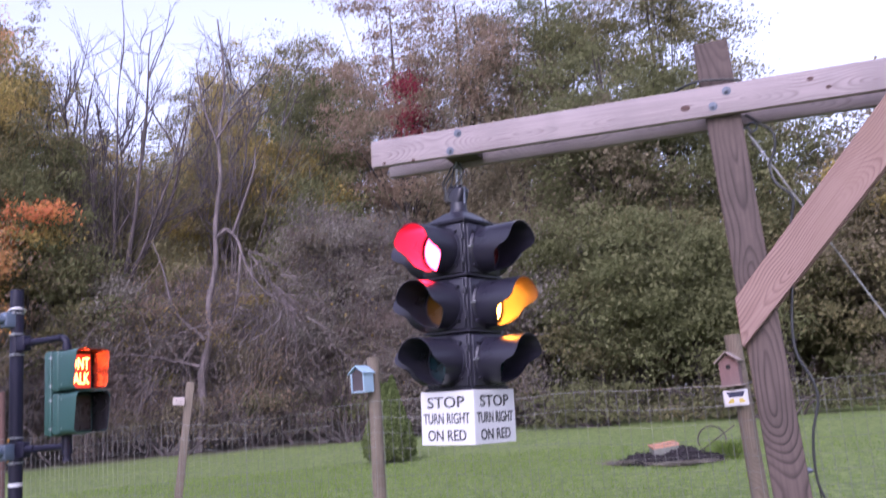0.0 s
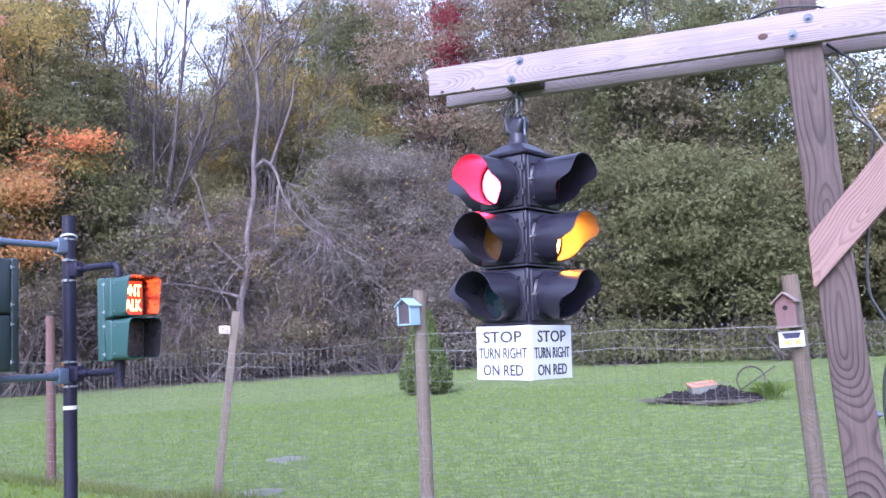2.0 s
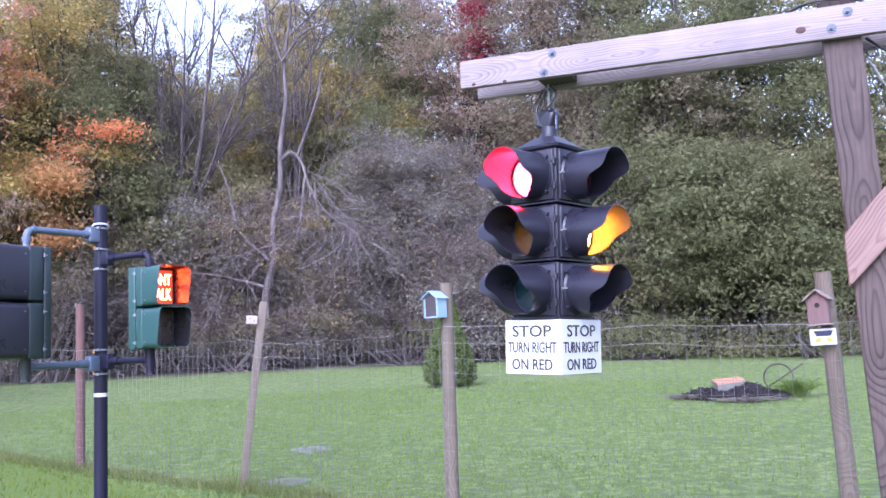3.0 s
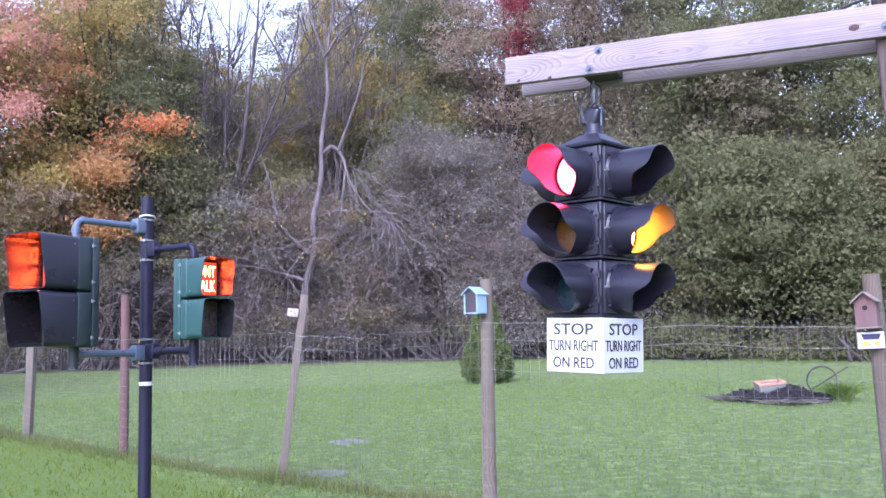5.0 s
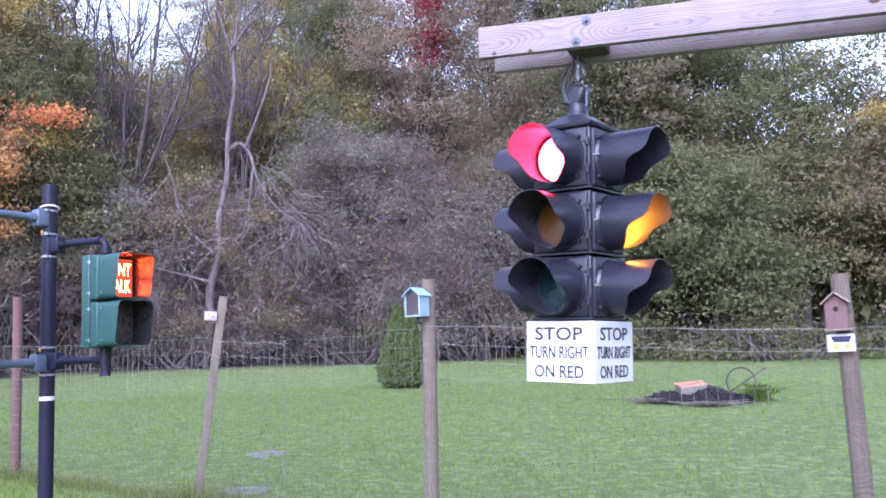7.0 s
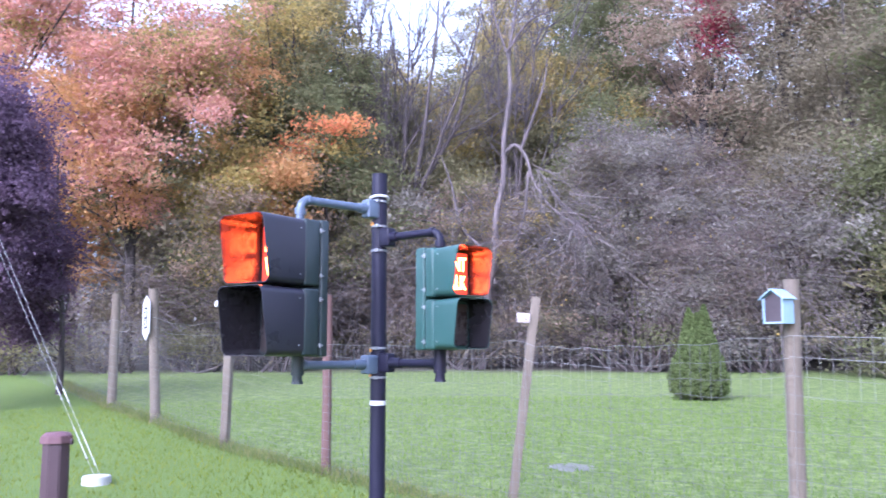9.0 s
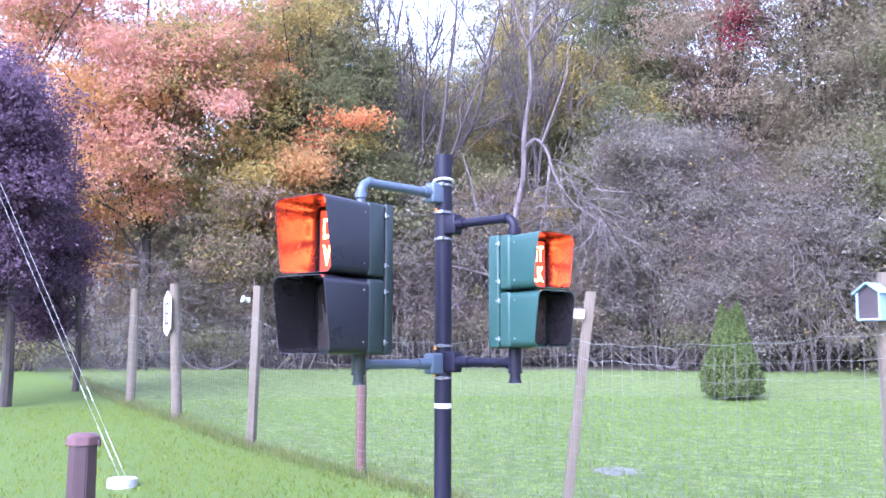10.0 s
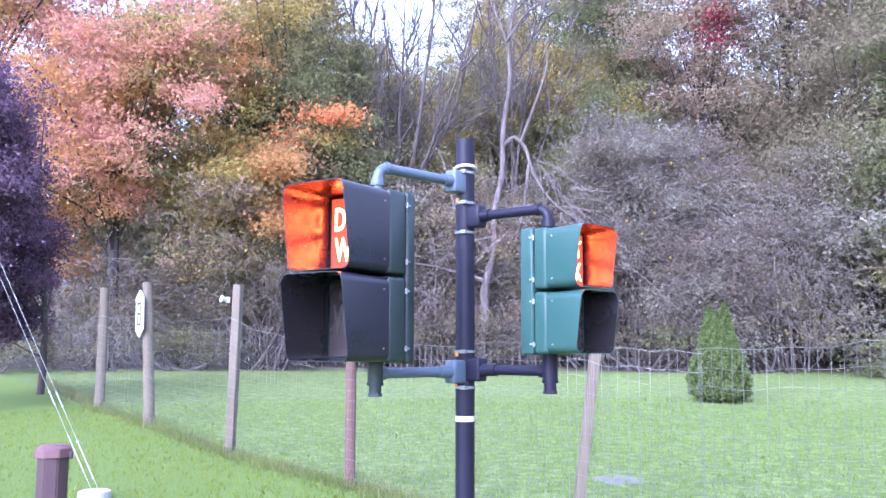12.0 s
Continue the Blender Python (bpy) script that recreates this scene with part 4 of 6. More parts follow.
def build_wire(name, pts, tops, rows, gap, label, r=0.0017, sag=0.05, near=False):
    """Woven field fence along a line of stations: stout top wire, level wires and uprights."""
    f = thing(name, pose(0, 0, 0), label, "wire fence")
    pts = [np.array(p, float) for p in pts]
    rr = np.random.default_rng(len(pts) + rows)
    for (p, q), (ta, tb) in zip(zip(pts, pts[1:]), zip(tops, tops[1:])):
        length = np.linalg.norm(q - p)
        k = 25
        t = np.linspace(0, 1, k)
        xy = p + (q - p) * t[:, None]
        wob = 0.03 * np.sin(t * 2 * np.pi * rr.uniform(1, 2) + rr.uniform(0, 6)) * np.sin(np.pi * t)
        nrm = np.array([-(q - p)[1], (q - p)[0]]) / length
        xy = xy + nrm * wob[:, None]
        zg = ground_z(xy[:, 0], xy[:, 1])
        top = ta + (tb - ta) * t - sag * 4 * t * (1 - t) + 0.012 * np.sin(t * 17 + rr.uniform(0, 6)) * np.sin(np.pi * t)
        for j in range(rows):
            u = (j / (rows - 1)) ** 0.9
            z = top - (top - zg - 0.03) * u + 0.008 * np.sin(t * 11 + j)
            line = np.stack([xy[:, 0], xy[:, 1], z], 1)
            part_mesh("level_wire", tubes_mesh("level_wire", line[None], np.full((1, k), r * (1.0 if j < 1 else 0.75))), M["wire"] if j < 2 else M["wire_mid"], f)
        n = max(int(length / gap), 2)
        tt = (np.arange(n) + 0.5) / n
        xs, ys = np.interp(tt, t, xy[:, 0]), np.interp(tt, t, xy[:, 1])
        zt, zb = np.interp(tt, t, top), ground_z(xs, ys) + 0.02
        lean = rr.normal(0, 0.012, n)
        s = np.linspace(0, 1, 4)[None, :]
        up = np.stack([xs[:, None] + lean[:, None] * s, ys[:, None] + 0 * s, zt[:, None] + (zb - zt)[:, None] * s], -1)
        if near:
            for w in up:
                part_mesh("upright_wire", tubes_mesh("upright_wire", w[None], np.full((1, 4), r * 0.95)), M["wire_mid"], f)
        else:
            tagged(part_mesh("upright_mesh", tubes_mesh("upright_mesh", up, np.full((n, 4), r * 0.62)), M["wire_mid"], f), kind="stuff")
    return f


build_wire("wire_fence", [(-30, 19.3), (-21.0, 14.95), (-16.28, 12.65), (-13.30, 11.19)], [2.4, 2.3, 2.19, 2.14], 13, 0.10, "galvanised woven wire fence between wooden posts", 0.0024, 0.06)
build_wire("wire_fence", [(-13.30, 11.19), (-10.27, 9.76)], [2.14, 1.98], 14, 0.09, "loose galvanised woven wire fence between wooden posts", 0.0021, 0.09)
build_wire("wire_fence", [(-10.27, 9.76), (-7.73, 8.79)], [1.98, 1.66], 14, 0.08, "galvanised woven wire fence between wooden posts", 0.0019, 0.09)
build_wire("wire_fence", [(-7.73, 8.79), (-4.98, 7.93), (-3.9, 7.62)], [1.64, 1.66, 1.58], 15, 0.078, "galvanised woven wire fence with a loose end", 0.0022, 0.02, True)
build_wire("wire_fence", [(-3.95, 7.60), (-2.52, 7.13), (0.44, 6.57), (3.4, 6.03), (8.0, 5.2)], [1.60, 1.67, 1.55, 1.55, 1.55], 15, 0.078, "galvanised woven wire fence between wooden posts", 0.0021, 0.02, True)


# ---- things on the fence posts ----
def build_blue_house():
    z = 1.745
    b = thing("bird_house", pose(-2.565, 7.105, z, 0, 0, -23), "pale blue bird house with dark front on a fence post", "bird house")
    w, d, h = 0.150, 0.125, 0.165
    bm = bmesh.new()
    for sx in (-1, 1):
        box(bm, (0.012, d, h), Matrix.Translation((sx * (w / 2 - 0.006), 0, h / 2)), 0.002, 1)
    box(bm, (w - 0.024, d - 0.004, 0.012), Matrix.Translation((0, 0, 0.006)), 0.002, 1)
    box(bm, (w - 0.024, 0.010, h + 0.02), Matrix.Translation((0, d / 2 - 0.006, h / 2 + 0.01)), 0.002, 1)
    part("body", bm, M["pale_blue"], b)
    bm = bmesh.new()
    lo, hi = [], []
    for px, pz in ((-w / 2 + 0.012, 0.012), (w / 2 - 0.012, 0.012), (w / 2 - 0.012, h), (0, h + 0.045), (-w / 2 + 0.012, h)):
        lo.append(bm.verts.new((px, -d / 2 + 0.012, pz)))
        hi.append(bm.verts.new((px, -d / 2 + 0.020, pz)))
    bm.faces.new(lo), bm.faces.new(hi[::-1])
    for k in range(5):
        bm.faces.new((lo[k], hi[k], hi[(k + 1) % 5], lo[(k + 1) % 5]))
    bmesh.ops.recalc_face_normals(bm, faces=bm.faces)
    part("front_panel", bm, M["dark_front"], b, "dark brown front panel")
    for sx in (-1, 1):
        bm = bmesh.new()
        box(bm, (0.115, d + 0.030, 0.010), Matrix.Translation((sx * 0.044, -0.003, h + 0.027)) @ Matrix.Rotation(sx * radians(36), 4, "Y"), 0.002, 1)
        part("roof_board", bm, M["pale_blue"], b)


def build_red_house():
    b = thing("bird_house", pose(0.375, 6.545, 1.545, 0, -2, -14), "faded red wooden bird house with grey roof on a fence post", "bird house")
    w, d, h = 0.130, 0.115, 0.165
    bm = bmesh.new()
    lo, hi = [], []
    for px, pz in ((-w / 2, 0), (w / 2, 0), (w / 2, h), (0, h + 0.055), (-w / 2, h)):
        lo.append(bm.verts.new((px, -d / 2, pz)))
        hi.append(bm.verts.new((px, d / 2, pz)))
    bm.faces.new(lo), bm.faces.new(hi[::-1])
    for k in range(5):
        bm.faces.new((lo[k], hi[k], hi[(k + 1) % 5], lo[(k + 1) % 5]))
    bmesh.ops.recalc_face_normals(bm, faces=bm.faces)
    bmesh.ops.bevel(bm, geom=list(bm.edges), offset=0.002, segments=1, affect="EDGES")
    part("body", bm, M["red_house"], b)
    for sx in (-1, 1):
        bm = bmesh.new()
        box(bm, (0.110, d + 0.050, 0.010), Matrix.Translation((sx * 0.042, -0.010, h + 0.030)) @ Matrix.Rotation(sx * radians(40), 4, "Y"), 0.002, 1)
        part("roof_board", bm, M["house_roof"], b, "grey weathered roof board")
    # no hole is cut: a near-black disc carries its inner shade as colour
    bm = bmesh.new()
    cyl(bm, 0.017, 0.017, (0, -d / 2 + 0.004, 0.125), (0, -d / 2 - 0.0015, 0.125), 20)
    part("entrance_hole", bm, M["hole"], b, "flat black disc with the shade of a round entrance hole in its colour")
    bm = bmesh.new()
    box(bm, (w + 0.02, d + 0.02, 0.012), Matrix.Translation((0, 0, -0.006)), 0.002, 1)
    part("floor_board", bm, M["house_roof"], b)


def build_solar_lamp():
    s = thing("solar_lamp", pose(0.385, 6.560, 1.40, 0, -1, 4), "white solar lamp with yellow lenses on a fence post", "solar lamp")
    w, h = 0.165, 0.112
    bm = bmesh.new()
    box(bm, (w, 0.045, h), Matrix.Translation((0, 0, h / 2)), 0.006, 2)
    part("case", bm, M["white"], s)
    bm = bmesh.new()
    for pts, mat, name in ((((-0.062, 0.098), (0.062, 0.098), (0.045, 0.062), (-0.045, 0.062)), "solar", "solar_cell"),
                           (((-0.060, 0.022), (-0.042, 0.050), (-0.018, 0.050), (-0.018, 0.022)), "yellow_lens", "lens"),
                           (((0.018, 0.022), (0.018, 0.050), (0.042, 0.050), (0.060, 0.022)), "yellow_lens", "lens")):
        bm = bmesh.new()
        lo = [bm.verts.new((x, -0.0265, z)) for x, z in pts]
        hi = [bm.verts.new((x, -0.0215, z)) for x, z in pts]
        bm.faces.new(lo), bm.faces.new(hi[::-1])
        for k in range(4):
            bm.faces.new((lo[k], hi[k], hi[(k + 1) % 4], lo[(k + 1) % 4]))
        bmesh.ops.recalc_face_normals(bm, faces=bm.faces)
        part(name, bm, M[mat], s, {"solar": "dark blue solar cell", "yellow_lens": "yellow lens"}[mat])
    bm = bmesh.new()
    cyl(bm, 0.012, 0.010, (0, -0.020, 0.036), (0, -0.034, 0.036), 14)
    part("sensor", bm, M["white"], s, "round white sensor")


def build_small_plate():
    s = thing("post_plate", pose(-4.885, 8.06, 1.86, 0, 4, 22), "small pale wooden plate nailed on a leaning fence post", "plate")
    bm = bmesh.new()
    box(bm, (0.115, 0.018, 0.085), None, 0.004, 2)
    part("plate", bm, M["plate_wood"], s)
    for x, z in ((-0.02, 0.012), (0.025, -0.01)):
        bm = bmesh.new()
        cyl(bm, 0.006, 0.006, (x, -0.008, z), (x, -0.0115, z), 8)
        part("nail", bm, M["rust"], s, "rusty nail head")


def build_shield_sign():
    s = thing("shield_sign", pose(-13.45, 11.16, 1.75, 0, -3, -23), "white pointed sign with dark bars on a fence post", "sign")
    bm = bmesh.new()
    pts = [(0, 0), (0.17, 0.12), (0.17, 0.63), (0, 0.75), (-0.17, 0.63), (-0.17, 0.12)]
    lo = [bm.verts.new((x, -0.02, z)) for x, z in pts]
    hi = [bm.verts.new((x, 0.0, z)) for x, z in pts]
    bm.faces.new(lo), bm.faces.new(hi[::-1])
    for k in range(6):
        bm.faces.new((lo[k], hi[k], hi[(k + 1) % 6], lo[(k + 1) % 6]))
    bmesh.ops.recalc_face_normals(bm, faces=bm.faces)
    part("plate", bm, M["white"], s)
    for x, z, w, h in ((-0.065, 0.375, 0.04, 0.36), (0.065, 0.375, 0.04, 0.36), (0, 0.54, 0.16, 0.04), (0, 0.375, 0.16, 0.04), (0, 0.21, 0.16, 0.04)):
        bm = bmesh.new()
        box(bm, (w, 0.004, h), Matrix.Translation((x, -0.0225, z)), 0.001, 1)
        part("bar", bm, M["black_ink"], s, "black bar")


def build_post_camera():
    s = thing("yard_light", pose(-10.33, 9.80, 2.20, 0, 0, 40), "small white yard light on a fence post", "light")
    bm = bmesh.new()
    box(bm, (0.05, 0.06, 0.07), None, 0.008, 2)
    part("mount", bm, M["white"], s)
    bm = bmesh.new()
    cyl(bm, 0.022, 0.046, (-0.02, -0.03, 0.0), (-0.075, -0.06, 0.015), 18)
    part("head", bm, M["white"], s)


build_blue_house(), build_red_house(), build_solar_lamp(), build_small_plate(), build_shield_sign(), build_post_camera()


# ---- lawn things ----
def build_bollard():
    x, y = -8.43, 5.99
    z = gz(x, y)
    b = thing("garden_bollard", pose(x, y, z, 0, 0, 25), "brown plastic bollard with a red-brown cap on the lawn", "bollard")
    h = 0.855 - z
    bm = bmesh.new()
    bmesh.ops.create_cone(bm, cap_ends=True, segments=8, radius1=0.122, radius2=0.116, depth=h - 0.07, matrix=Matrix.Translation((0, 0, (h - 0.07) / 2)))
    bmesh.ops.bevel(bm, geom=list(bm.edges), offset=0.008, segments=2, affect="EDGES")
    part("body", bm, M["brown_plastic"], b)
    bm = bmesh.new()
    bmesh.ops.create_cone(bm, cap_ends=True, segments=8, radius1=0.139, radius2=0.137, depth=0.065, matrix=Matrix.Translation((0, 0, h - 0.055)))
    bmesh.ops.create_cone(bm, cap_ends=True, segments=8, radius1=0.135, radius2=0.098, depth=0.03, matrix=Matrix.Translation((0, 0, h - 0.010)))
    bmesh.ops.bevel(bm, geom=list(bm.edges), offset=0.006, segments=2, affect="EDGES")
    part("cap", bm, M["brown_cap"], b, "faded red-brown cap")
    for sx in (-1, 1):
        bm = bmesh.new()
        box(bm, (0.03, 0.03, 0.05), Matrix.Translation((sx * 0.136, 0, h - 0.075)), 0.005, 2)
        part("clip", bm, M["brown_plastic"], b)


def build_guy_anchor():
    x, y = -9.44, 7.20
    z = gz(x, y)
    a = thing("guy_anchor", pose(x, y, z), "white round guy anchor with wires and turnbuckles", "anchor")
    bm = bmesh.new()
    cyl(bm, 0.150, 0.146, (0, 0, -0.02), (0, 0, 0.085), 28)
    bmesh.ops.bevel(bm, geom=list(bm.edges), offset=0.008, segments=2, affect="EDGES")
    part("anchor_base", bm, M["worn_white"], a, "white round base")
    for k, (dx, top) in enumerate(((0.06, (-3.78, -0.50, 6.0)), (-0.04, (-3.88, -0.30, 5.6)))):
        s, e = Vector((dx, 0, 0.08)), Vector(top)
        bm = bmesh.new()
        cyl(bm, 0.0022, 0.0022, s, e, 6)
        part("guy_wire", bm, M["steel"], a, "bright steel guy wire")
        for t0, t1, r in ((0.02, 0.075, 0.0045), (0.13, 0.150, 0.0045)):
            bm = bmesh.new()
            cyl(bm, r, r, s.lerp(e, t0 + 0.01 * k), s.lerp(e, t1 + 0.015 * k), 8)
            for q in (t0, t1):
                p = s.lerp(e, q + 0.012 * k)
                bmesh.ops.create_uvsphere(bm, u_segments=8, v_segments=6, radius=r * 2.4, matrix=Matrix.Translation(p))
            part("turnbuckle", bm, M["steel"], a, "steel turnbuckle")


def build_mulch_bed():
    x, y = -0.25, 16.6
    z = gz(x, y)
    m = thing("mulch_bed", pose(x, y, z), "mound of dark mulch on the lawn", "mulch bed", kind="stuff")
    n = 2600
    r = np.sqrt(RNG.uniform(0, 1, n))
    a = RNG.uniform(0, 2 * np.pi, n)
    px, py = 0.95 * r * np.cos(a), 0.75 * r * np.sin(a)
    pz = 0.20 * (1 - r ** 2) * (0.75 + 0.25 * np.sin(px * 7)) + RNG.uniform(0, 0.03, n)
    part_mesh("chips", leaf_mesh("chips", np.stack([px, py, pz], 1), 0.075, 0.3, 1.8), M["mulch"], m)
    b = thing("garden_block", pose(x - 0.12, y - 0.05, z + 0.15, 8, -5, 18), "grey garden block with an orange top on dark mulch", "block")
    bm = bmesh.new()
    box(bm, (0.46, 0.30, 0.13), Matrix.Translation((0, 0, 0.065)), 0.012, 2)
    part("body", bm, M["mud"], b)
    for dx, dy, sx, sy in ((0, -0.125, 0.48, 0.07), (0, 0.125, 0.48, 0.07), (-0.205, 0, 0.07, 0.18), (0.205, 0, 0.07, 0.18)):
        bm = bmesh.new()
        box(bm, (sx, sy, 0.04), Matrix.Translation((dx, dy, 0.152)), 0.006, 2)
        part("rim", bm, M["brick"], b, "orange rim")
    # a bent vine hoop and a stick stand in the mulch
    h = thing("vine_hoop", pose(x + 0.72, y + 0.1, z + 0.05), "brown bent vine hoop standing in mulch", "hoop")
    bm = bmesh.new()
    pipe(bm, [(0.24 * math.cos(t), 0.05 * math.sin(2 * t), 0.27 + 0.24 * math.sin(t)) for t in np.linspace(0, 2 * math.pi, 33)], 0.014, 8, False)
    part("ring", bm, M["bark_brown"], h)
    bm = bmesh.new()
    cyl(bm, 0.014, 0.012, (-0.2, 0, 0.10), (0.42, 0.02, 0.50), 8)
    part("stick", bm, M["bark_brown"], h)
    for k, (dx, dy, r, hgt, n, key) in enumerate(((0.98, -0.1, 0.28, 0.34, 260, "grass"), (0.15, -0.72, 0.35, 0.10, 240, "grey"), (-0.85, -0.4, 0.22, 0.10, 160, "grey"))):
        q = thing("garden_plant", pose(x + dx, y + dy, gz(x + dx, y + dy)), "low green garden plant beside the mulch", "plant")
        roots = RNG.normal(0, r * 0.25, (n, 3)) * [1, 1, 0]
        tips = roots + np.stack([RNG.normal(0, r * 0.8, n), RNG.normal(0, r * 0.8, n), RNG.uniform(0.4, 1.0, n) * hgt], 1)
        lines = bezier_lines(roots, tips, np.array([0, 0, hgt * 0.5]), 5)
        rad = np.linspace(0.009, 0.002, 5)[None, :] + np.zeros((n, 1))
        tagged(part_mesh("leafage", tubes_mesh("leafage", lines, rad), M["leaf_" + key], q), kind="stuff")


def build_bare_patch(x, y, rx, ry):
    bm = bmesh.new()
    n = 28
    rr = random.Random(int(x * 10))
    c = bm.verts.new((0, 0, 0.028))
    ring = []
    for k in range(n):
        a = 2 * math.pi * k / n
        q = rr.uniform(0.8, 1.15)
        px, py = rx * q * math.cos(a), ry * q * math.sin(a)
        ring.append(bm.verts.new((px, py, gz(x + px, y + py) - gz(x, y) + 0.006)))
    for k in range(n):
        bm.faces.new((c, ring[k], ring[(k + 1) % n]))
    ob = part("bare_patch", bm, M["mud"], None)
    ob.matrix_basis = pose(x, y, gz(x, y))
    tagged(ob, "wet bare soil patch in the lawn", "soil", kind="stuff")


build_bollard(), build_guy_anchor(), build_mulch_bed()
build_bare_patch(-5.5, 10.5, 0.27, 0.27)
build_bare_patch(-4.75, 8.5, 0.26, 0.22)


# ---- grass ----
def blades(name, xy, height, width, material, label):
    n = len(xy)
    root = np.stack([xy[:, 0], xy[:, 1], ground_z(xy[:, 0], xy[:, 1]) - 0.005], 1)
    a = RNG.uniform(0, 2 * np.pi, n)
    side = np.stack([np.cos(a), np.sin(a), 0 * a], 1) * (width * RNG.uniform(0.6, 1.3, (n, 1)))
    h = (height if np.ndim(height) else np.full(n, height)) * RNG.uniform(0.5, 1.3, n)
    lean = np.stack([RNG.normal(0, 0.45, n) * h, RNG.normal(0, 0.45, n) * h, h], 1)
    mid = root + lean * 0.55 + np.array([0, 0, 1]) * (h * 0.08)[:, None]
    verts = np.stack([root - side, root + side, mid + side * 0.8, mid - side * 0.8, root + lean], 1).reshape(-1, 3)
    i = np.arange(n)[:, None] * 5
    faces = np.concatenate([i + [0, 1, 2], i + [0, 2, 3], i + [3, 2, 4]], 1).reshape(-1, 3)
    ob = part_mesh(name, raw_mesh(name, verts, faces, 3), material, None, smooth=False)
    return tagged(ob, label, "grass", kind="stuff")


def build_grass():
    n = 96000
    d = 20.0 * RNG.uniform(0, 1, n) ** 0.6
    a = np.where(RNG.uniform(0, 1, n) < 0.9, RNG.normal(radians(118), radians(26), n), RNG.uniform(0, 2 * np.pi, n))
    xy = np.stack([-1.0 + d * np.cos(a), 0.6 + d * np.sin(a)], 1)
    near = xy[:, 1] + 0.515 * xy[:, 0] < 4.9
    blades("lawn_grass", xy[~near], 0.048, 0.0048, M["leaf_grass"], "short mown green grass blades over the lawn")
    blades("yard_grass", xy[near], 0.050, 0.0048, M["leaf_yard"], "short lush yellow-green grass blades of the yard")
    line = [np.array((-24.0, 17.0))] + [np.array(p[0]) for p in POSTS[:6]]
    chunks, heights = [], []
    for p, q in zip(line, line[1:]):
        m = int(np.linalg.norm(q - p) * 480)
        t = RNG.uniform(0, 1, (m, 1))
        spot = p + (q - p) * t
        clump = 0.5 + 0.5 * np.sin(spot[:, 0] * 5.1 + 1.0) * np.sin(spot[:, 0] * 2.3 + 0.4)
        foot = np.exp(-(np.minimum(t[:, 0], 1 - t[:, 0]) * np.linalg.norm(q - p) / 0.18) ** 2)
        chunks.append(spot + RNG.normal(0, 0.085, (m, 2)) * (0.6 + 0.8 * clump[:, None]))
        heights.append(0.055 + 0.075 * clump + 0.10 * foot)
    blades("fence_grass", np.concatenate(chunks), np.concatenate(heights), 0.005, M["leaf_tall"], "taller uncut grass in tufts along the fence line")


build_grass()


# ---- trees ----
def crown_points(ellipsoids, density, spread):
    """Leaves in sprays on boughs: (centre, radii, sprays, leaves each). Boughs reach out unevenly, so the outline is ragged."""
    centres, pts = [], []
    for (c, r, sprays, each) in ellipsoids:
        r = np.array(r)
        boughs = max(sprays // 9, 3)
        u = unit(RNG.normal(size=(boughs, 3)))
        q = RNG.uniform(0.12, 1.0, (boughs, 1)) ** 0.5 * RNG.uniform(0.75, 1.2, (boughs, 1))
        bc = np.array(c) + u * q * r
        k = RNG.integers(0, boughs, sprays)
        size = RNG.uniform(0.14, 0.36, (boughs, 1))
        cc = bc[k] + RNG.normal(size=(sprays, 3)) * size[k] * r * [1, 1, 0.55]
        centres.append(cc)
        n = int(each * density * 1.1)
        sp = spread * RNG.uniform(0.5, 1.5, (sprays, 1, 1))
        pts.append((cc[:, None] + RNG.normal(size=(sprays, n, 3)) * sp * np.array([1, 1, 0.5])).reshape(-1, 3))
    return np.concatenate(centres), np.concatenate(pts)


def tree(x, y, height, crowns, trunk_r=0.16, bark_key="bark_brown", leaf=0.085, spread=0.36, limbs=40, lean=(0, 0), label="", category="tree", name="tree", density=1.0, seed=0):
    """crowns: lists (leaf key, [ellipsoids]) with the ellipsoids' centres measured from the tree's foot."""
    z = gz(x, y)
    t = thing(name, pose(x, y, z), label, category, "trees of the wood edge")
    k = 9
    s = np.linspace(0, 1, k)
    axis = np.stack([lean[0] * s + 0.12 * np.sin(s * 5 + seed), lean[1] * s + 0.12 * np.cos(s * 4 + seed), s * height * 0.95 - 0.2], 1)
    part_mesh("trunk", tubes_mesh("trunk", axis[None], (trunk_r * (1.15 - s * 1.0))[None], 9), M[bark_key], t)
    every = []
    for key, ell in crowns:
        cc, pts = crown_points(ell, density * 1.65, spread)
        every.append(cc)
        pts = pts[pts[:, 2] > 0.15]
        tagged(part_mesh("crown", leaflet_mesh("crown", pts, leaf), M["leaf_" + key], t, smooth=False), kind="stuff")
    cc = np.concatenate(every)
    pick = RNG.permutation(len(cc))[:limbs]
    b = cc[pick]
    h = np.clip(b[:, 2] * RNG.uniform(0.45, 0.85, len(b)), 0.3, height * 0.9)
    a = np.stack([np.interp(h, axis[:, 2], axis[:, 0]), np.interp(h, axis[:, 2], axis[:, 1]), h], 1)
    lines = bezier_lines(a, b, RNG.normal(0, 0.25, (len(b), 3)), 6)
    rad = np.linspace(0.32, 0.06, 6)[None, :] * trunk_r * RNG.uniform(0.5, 1.0, (len(b), 1))
    tagged(part_mesh("limbwork", tubes_mesh("limbwork", lines, rad, 5), M[bark_key], t), kind="stuff")
    return t


